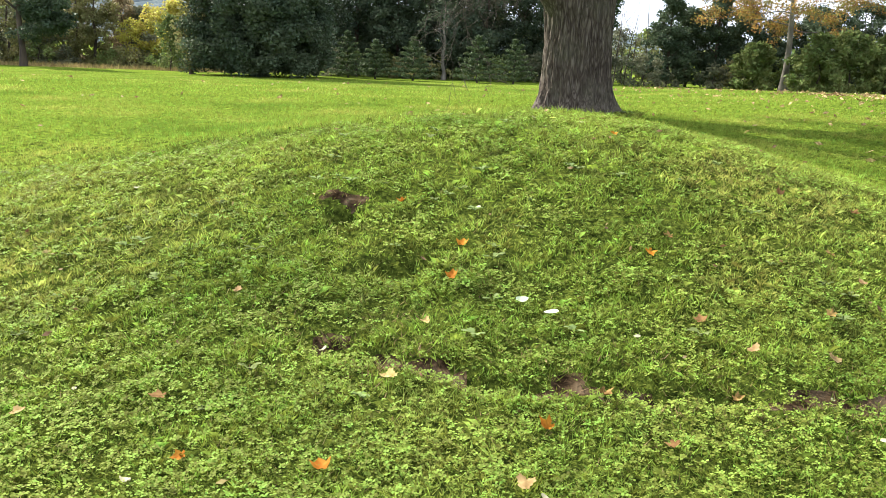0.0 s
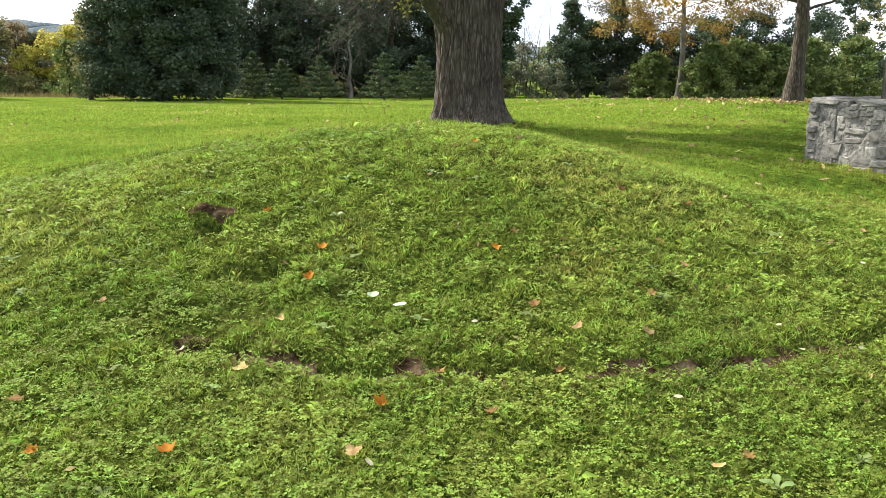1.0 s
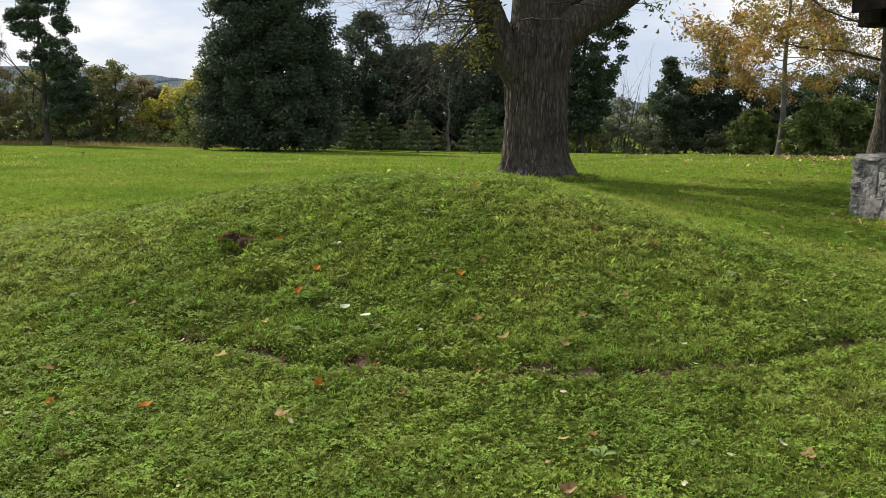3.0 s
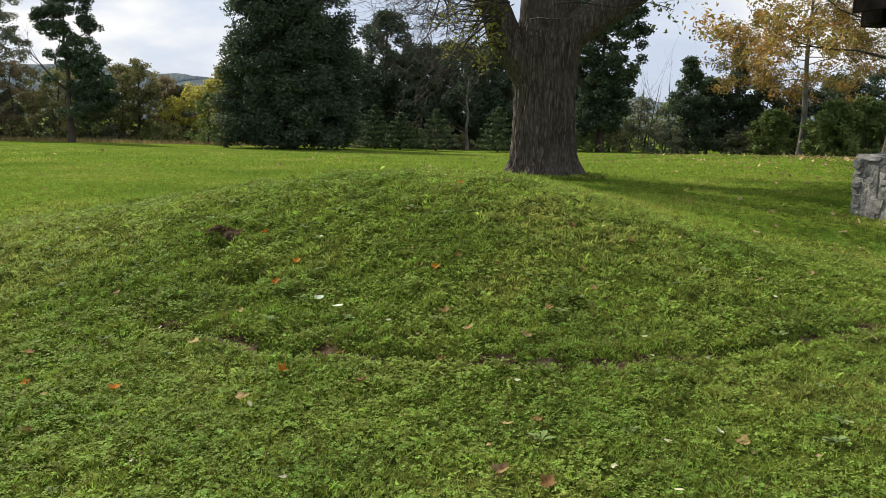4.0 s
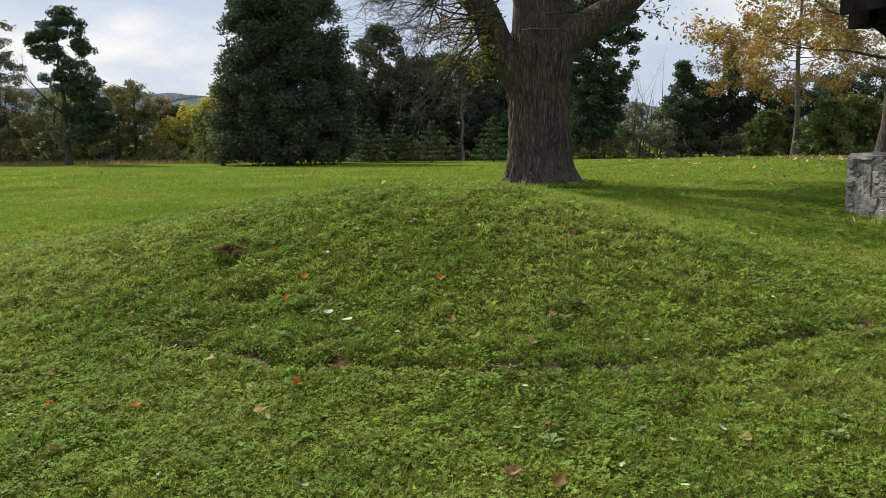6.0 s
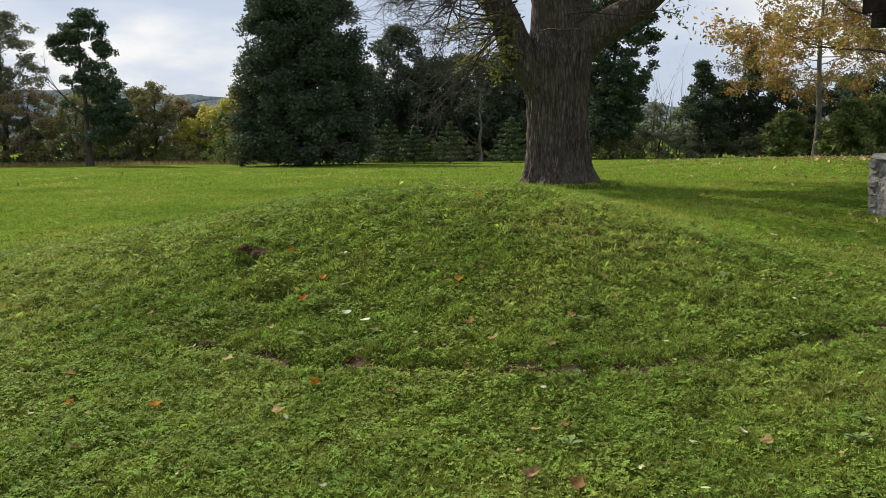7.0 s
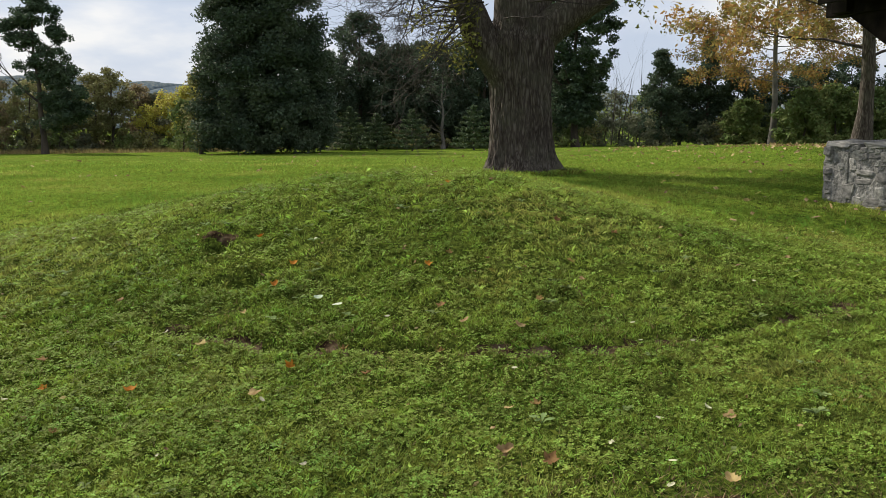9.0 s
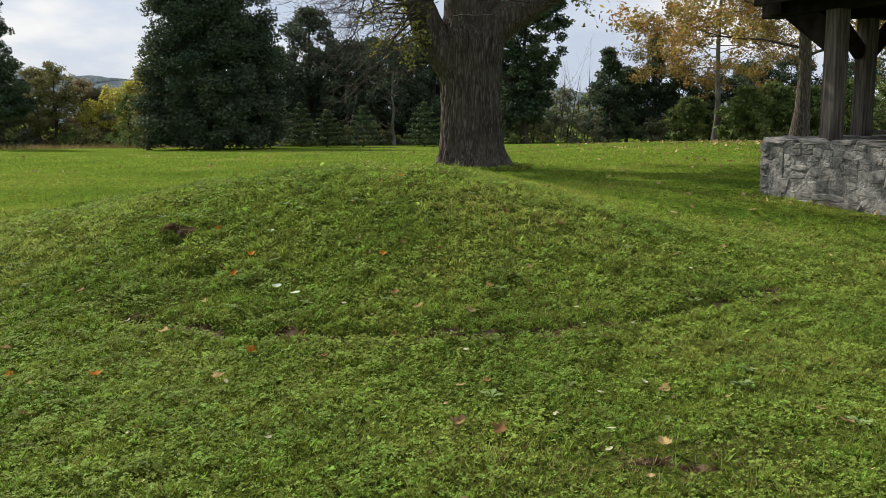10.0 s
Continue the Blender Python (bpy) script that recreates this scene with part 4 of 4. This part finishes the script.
brace(1.08, 0.16, (-1, 0), 2.2, 2.76, 0.85, 0.36)
brace(0.2, 1.58, (0, 1), 2.08, 2.58, 0.5)
brace(0.2, 1.58, (0, -1), 2.08, 2.58, 0.5)
brace(4.6, 0.2, (-1, 0))
timber("plate", (5.8, 0.30, 0.30), turned(2.75, 0.16, 2.66))
timber("plate", (3.8, 0.30, 0.30), turned(7.55, 0.16, 2.66))
timber("plate", (9.6, 0.30, 0.30), turned(4.6, 5.8, 2.66))
timber("plate", (0.28, 6.2, 0.30), turned(0.2, 3.0, 2.68))
timber("plate", (0.28, 6.2, 0.30), turned(4.6, 3.0, 2.68))
for k in range(14):
    s = 0.4 + k * 0.64
    for side in (0, 1):
        n_low, n_high = (-0.45, 3.05) if side == 0 else (6.45, 2.95)
        a, b = shelter_at(s, n_low, 2.70), shelter_at(s, n_high, 4.55)
        way = b - a
        across = Vector((0, 0, 1)).cross(way).normalized()
        m = Matrix((way.normalized(), across, way.normalized().cross(across))).transposed().to_4x4()
        m.translation = (a + b) / 2
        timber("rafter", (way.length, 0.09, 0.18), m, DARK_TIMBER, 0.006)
timber("fascia", (8.8, 0.045, 0.22), turned(4.7, -0.5, 2.72))
timber("fascia", (8.8, 0.045, 0.22), turned(4.7, 6.5, 2.72))
for side in (0, 1):
    n_low, n_high = (-0.5, 3.02) if side == 0 else (6.5, 2.98)
    a, b = shelter_at(4.7, n_low, 2.81), shelter_at(4.7, n_high, 4.68)
    way = b - a
    across = Vector((0, 0, 1)).cross(way).normalized()
    m = Matrix((way.normalized(), across, way.normalized().cross(across))).transposed().to_4x4()
    m.translation = (a + b) / 2
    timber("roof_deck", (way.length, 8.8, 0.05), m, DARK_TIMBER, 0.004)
    m = m.copy()
    m.translation += m.to_3x3() @ Vector((0, 0, 0.05 if m.to_3x3().col[2].z > 0 else -0.05))
    timber("shingle_roof", (way.length + 0.06, 8.9, 0.04), m, SHINGLE, 0.004)
timber("floor_slab", (8.6, 5.6, 0.12), turned(4.7, 3.2, 0.03), MORTAR, 0.01, "grey concrete floor slab")

# picnic table in the shelter
table = tagged(new("picnic_table"), "weathered wooden picnic table inside the shelter", "table")
for k in range(5):
    bm = bmesh.new()
    box_mesh(bm, (1.9, 0.15, 0.045), turned(1.3, 1.75 + k * 0.16, 0.93), 0.008)
    part("tabletop_plank", bm, TIMBER, table)
for s in (0.65, 1.95):
    for n in (1.8, 2.35):
        bm = bmesh.new()
        box_mesh(bm, (0.09, 0.09, 0.83), turned(s, n, 0.50), 0.008)
        part("leg", bm, TIMBER, table)


# ---- fallen leaves ----
def leaf_mesh(name, material, size, lobes, curl, seed):
    """A leaf with lobed outline, a midrib fold and curled edges."""
    r0 = random.Random(seed)
    verts, faces = [(0, 0, 0.004)], []
    n = 22
    for ring in (0.5, 1.0):
        for i in range(n):
            a = math.tau * i / n
            r = size * (0.62 + 0.38 * math.cos(a)) if lobes == 0 else size * (0.66 + 0.17 * math.cos(a * lobes) + 0.07 * math.cos(a * 11) + 0.14 * math.cos(a))
            px, py = r * ring * math.cos(a) * (1.0 if lobes else 1.15) - (0 if lobes else size * 0.25), r * ring * math.sin(a) * (0.62 if lobes == 0 else 0.9)
            pz = curl * (py / size) ** 2 * size * 1.3 + curl * 0.8 * (px / size) ** 2 * size * r0.uniform(0.6, 1.3) + 0.10 * curl * size * math.sin(a * 3 + seed)
            verts.append((px, py, pz))
    for i in range(n):
        j = (i + 1) % n
        faces += [(0, 1 + i, 1 + j), (1 + i, 1 + n + i, 1 + n + j, 1 + j)]
    return mesh_of(name, verts, faces, material)


def lay_leaf(me, x, y, k, label, group="fallen leaves"):
    ob = tagged(new("fallen_leaf", me), label, "leaf", group)
    e = 0.05
    nx, ny = (land_z(x - e, y) - land_z(x + e, y)) / (2 * e), (land_z(x, y - e) - land_z(x, y + e)) / (2 * e)
    up = Vector((nx + random.uniform(-0.28, 0.28), ny - 0.12 + random.uniform(-0.28, 0.28), 1)).normalized()
    ob.matrix_world = Matrix.Translation((x, y, land_z(x, y) + 0.037)) @ up.to_track_quat("Z", "Y").to_matrix().to_4x4() @ pose(0, 0, 0, 0, 0, random.uniform(0, 360)) @ Matrix.Scale(k, 4)


KINDS = {
    "w": (LEAF_WHITE, 0.05, 0, 0.3, "whitish pale-green oval leaf lying on the grass"),
    "p": (LEAF_PALE, 0.029, 0, 0.5, "small pale dry leaf lying on the grass"),
    "y": (LEAF_YELLOW, 0.045, 5, 0.4, "yellow-green lobed leaf lying on the grass"),
    "o": (LEAF_ORANGE, 0.045, 5, 0.6, "orange-brown lobed leaf lying on the grass"),
    "t": (LEAF_TAN, 0.048, 3, 0.55, "curled tan dry leaf lying on the grass"),
    "b": (LEAF_BROWN, 0.046, 5, 0.6, "crumpled dark brown leaf lying on the grass"),
}
LEAF_MESHES = {k: [leaf_mesh("fallen_leaf", v[0], v[1], v[2], v[3] * c, i + ord(k)) for i, c in enumerate((0.6, 1.0, 1.5))] for k, v in KINDS.items()}
PALE_SPOTS = [(0.94, 2.85), (1.12, 5.52), (0.81, 5.63), (0.47, 1.84), (2.15, 1.67), (2.37, 1.73), (2.08, 1.18), (2.03, 1.0), (0.78, 1.12), (0.22, 1.24), (0.37, 3.99), (2.27, 2.61), (2.55, 2.64), (1.53, 2.46),
              (1.59, 2.22), (3.26, 3.78), (1.9, 1.36), (2.27, 2.81), (-1.06, 2.45), (-0.69, 1.9), (-0.26, 2.75), (-1.61, 4.7)]
ORANGE_SPOTS = [(-0.16, 1.98), (1.14, 3.55), (0.28, 3.64), (-0.58, 2.03), (0.52, 2.23), (-0.03, 4.07), (1.25, 5.09), (0.23, 3.3)]
TAN_SPOTS = [(1.53, 1.73), (2.44, 1.67), (1.49, 1.28), (2.23, 0.98), (-0.68, 3.23), (3.82, 4.67), (3.0, 1.37), (3.02, 1.19), (2.09, 3.44), (-1.18, 2.29), (0.42, 1.91), (0.12, 2.95), (1.36, 2.76), (1.65, 2.73), (0.0, 2.54), (1.14, 5.65)]
BROWN_SPOTS = [(1.66, 1.79), (1.65, 1.21), (-0.28, 1.48), (2.04, 4.36), (2.44, 4.31), (2.06, 3.72), (1.8, 3.1), (1.23, 3.01), (3.08, 2.33), (-0.75, 2.38), (1.23, 2.54), (0.74, 2.46), (0.9, 2.14), (1.28, 3.75)]
for kind, spots in (("w", [(0.64, 3.06), (0.51, 3.12), (4.99, 6.58)]), ("p", PALE_SPOTS), ("y", [(0.96, 5.74)]), ("o", ORANGE_SPOTS), ("t", TAN_SPOTS), ("b", BROWN_SPOTS)):
    for n, (lx, ly) in enumerate(spots):
        lay_leaf(random.choice(LEAF_MESHES[kind]), lx, ly, 0.75 if (kind == "w" and n == 1) else random.uniform(0.58, 0.95), KINDS[kind][4])


def litter(n, x0, x1, y0, y1, keep, size, label):
    lx, ly = scatter(n, x0, x1, y0, y1, keep)
    c = np.stack([lx, ly, land(lx, ly) + 0.035], -1)
    tagged(new("leaf_litter", leaf_cloud(c, (0.01, 0.01, 0.012), 1, size, "leaf_litter", LITTER, 0.35)), label, "leaves", kind="stuff")


litter(170, -2.5, 6, 0.6, 6.4, in_view, 0.016, "small dry leaf scraps in the lawn")
litter(1300, -12, 14, 6.5, 24, lambda x, y: in_view(x, y) * (0.12 + 0.5 * smooth01((x - 1) / 6)), 0.05, "scattered dry leaves on the lawn")
litter(2600, 7, 18, 17, 27, lambda x, y: np.exp(-(((x - 12.3) / 2.6) ** 2 + ((y - 21) / 2.6) ** 2)), 0.06, "drift of brown leaves round the autumn tree")
litter(2600, -20, 34, 22, 46, lambda x, y: in_view(x, y) * (0.05 + 0.9 * smooth01((x - 4) / 10)), 0.075, "scattered dry leaves on the far lawn")


# ---- broad-leaved weeds ----
WEED = shader("weed_leaves", [(0.12, 0.17, 0.055), (0.22, 0.275, 0.11)], 9, 4, 0.85, thing=0.25, lucent=0.2, gloss=0.08)


def weed_mesh(seed):
    """A low rosette of broad leaves."""
    r0 = random.Random(seed)
    verts, faces = [], []
    verts.append((0, 0, 0.012))
    for k in range(r0.randint(6, 9)):
        a, far, wide = r0.uniform(0, math.tau), r0.uniform(0.035, 0.075), r0.uniform(0.012, 0.02)
        lift = r0.uniform(0.2, 0.8)
        n = len(verts)
        for q, (d, w) in enumerate(((0.3, 0.5), (0.6, 1.0), (0.92, 0.5))):
            for side in (-1, 0, 1):
                px, py = d * far, side * w * wide
                pz = 0.02 + lift * far * (d - 0.6 * d * d) + (0.004 if side else 0)
                verts.append((px * math.cos(a) - py * math.sin(a), px * math.sin(a) + py * math.cos(a), pz))
            if q:
                b = n + (q - 1) * 3
                faces += [(b, b + 1, b + 4, b + 3), (b + 1, b + 2, b + 5, b + 4)]
        faces += [(0, n + 1, n), (0, n + 2, n + 1)]
    return mesh_of("weed", verts, faces, WEED)


WEED_MESHES = [weed_mesh(k) for k in range(6)]
WEED_SPOTS = [(0.22, 4.17), (0.35, 4.00), (0.58, 3.82), (-1.00, 4.23), (-1.43, 4.07), (-1.47, 2.92), (-0.52, 4.47), (-0.14, 4.39), (-1.13, 4.15), (-0.70, 3.68), (1.15, 4.35), (1.82, 4.76), (0.54, 5.00), (1.20, 2.90), (-0.03, 3.63), (-1.30, 3.86), (-1.09, 3.40), (-0.51, 2.64), (-0.09, 2.45), (-0.60, 2.36), (-1.48, 3.30), (0.28, 4.23), (0.15, 4.15), (-0.40, 4.53)]
for _ in range(70):
    WEED_SPOTS.append((random.uniform(-2.5, 4.5), random.uniform(0.8, 5.6)))
for wx, wy in WEED_SPOTS:
    ob = tagged(new("weed", random.choice(WEED_MESHES)), "low broad-leaved grey-green weed growing in the lawn", "weed", "weeds in the lawn")
    ob.matrix_world = Matrix.Translation((wx, wy, land_z(wx, wy) + 0.004)) @ pose(0, 0, 0, 0, 0, random.uniform(0, 360)) @ Matrix.Scale(random.uniform(0.45, 0.9), 4)
for wx, wy in ((1.86, 14.55), (1.98, 14.42), (1.78, 14.7), (2.12, 14.36), (1.9, 14.4), (3.38, 14.75), (3.5, 14.9)):
    ob = tagged(new("weed", random.choice(WEED_MESHES)), "leafy weed growing at the foot of the great trunk", "weed", "weeds at the trunk")
    ob.matrix_world = Matrix.Translation((wx, wy, land_z(wx, wy) + 0.01)) @ pose(0, 0, 0, 0, 0, random.uniform(0, 360)) @ Matrix.Scale(random.uniform(1.6, 2.4), 4)
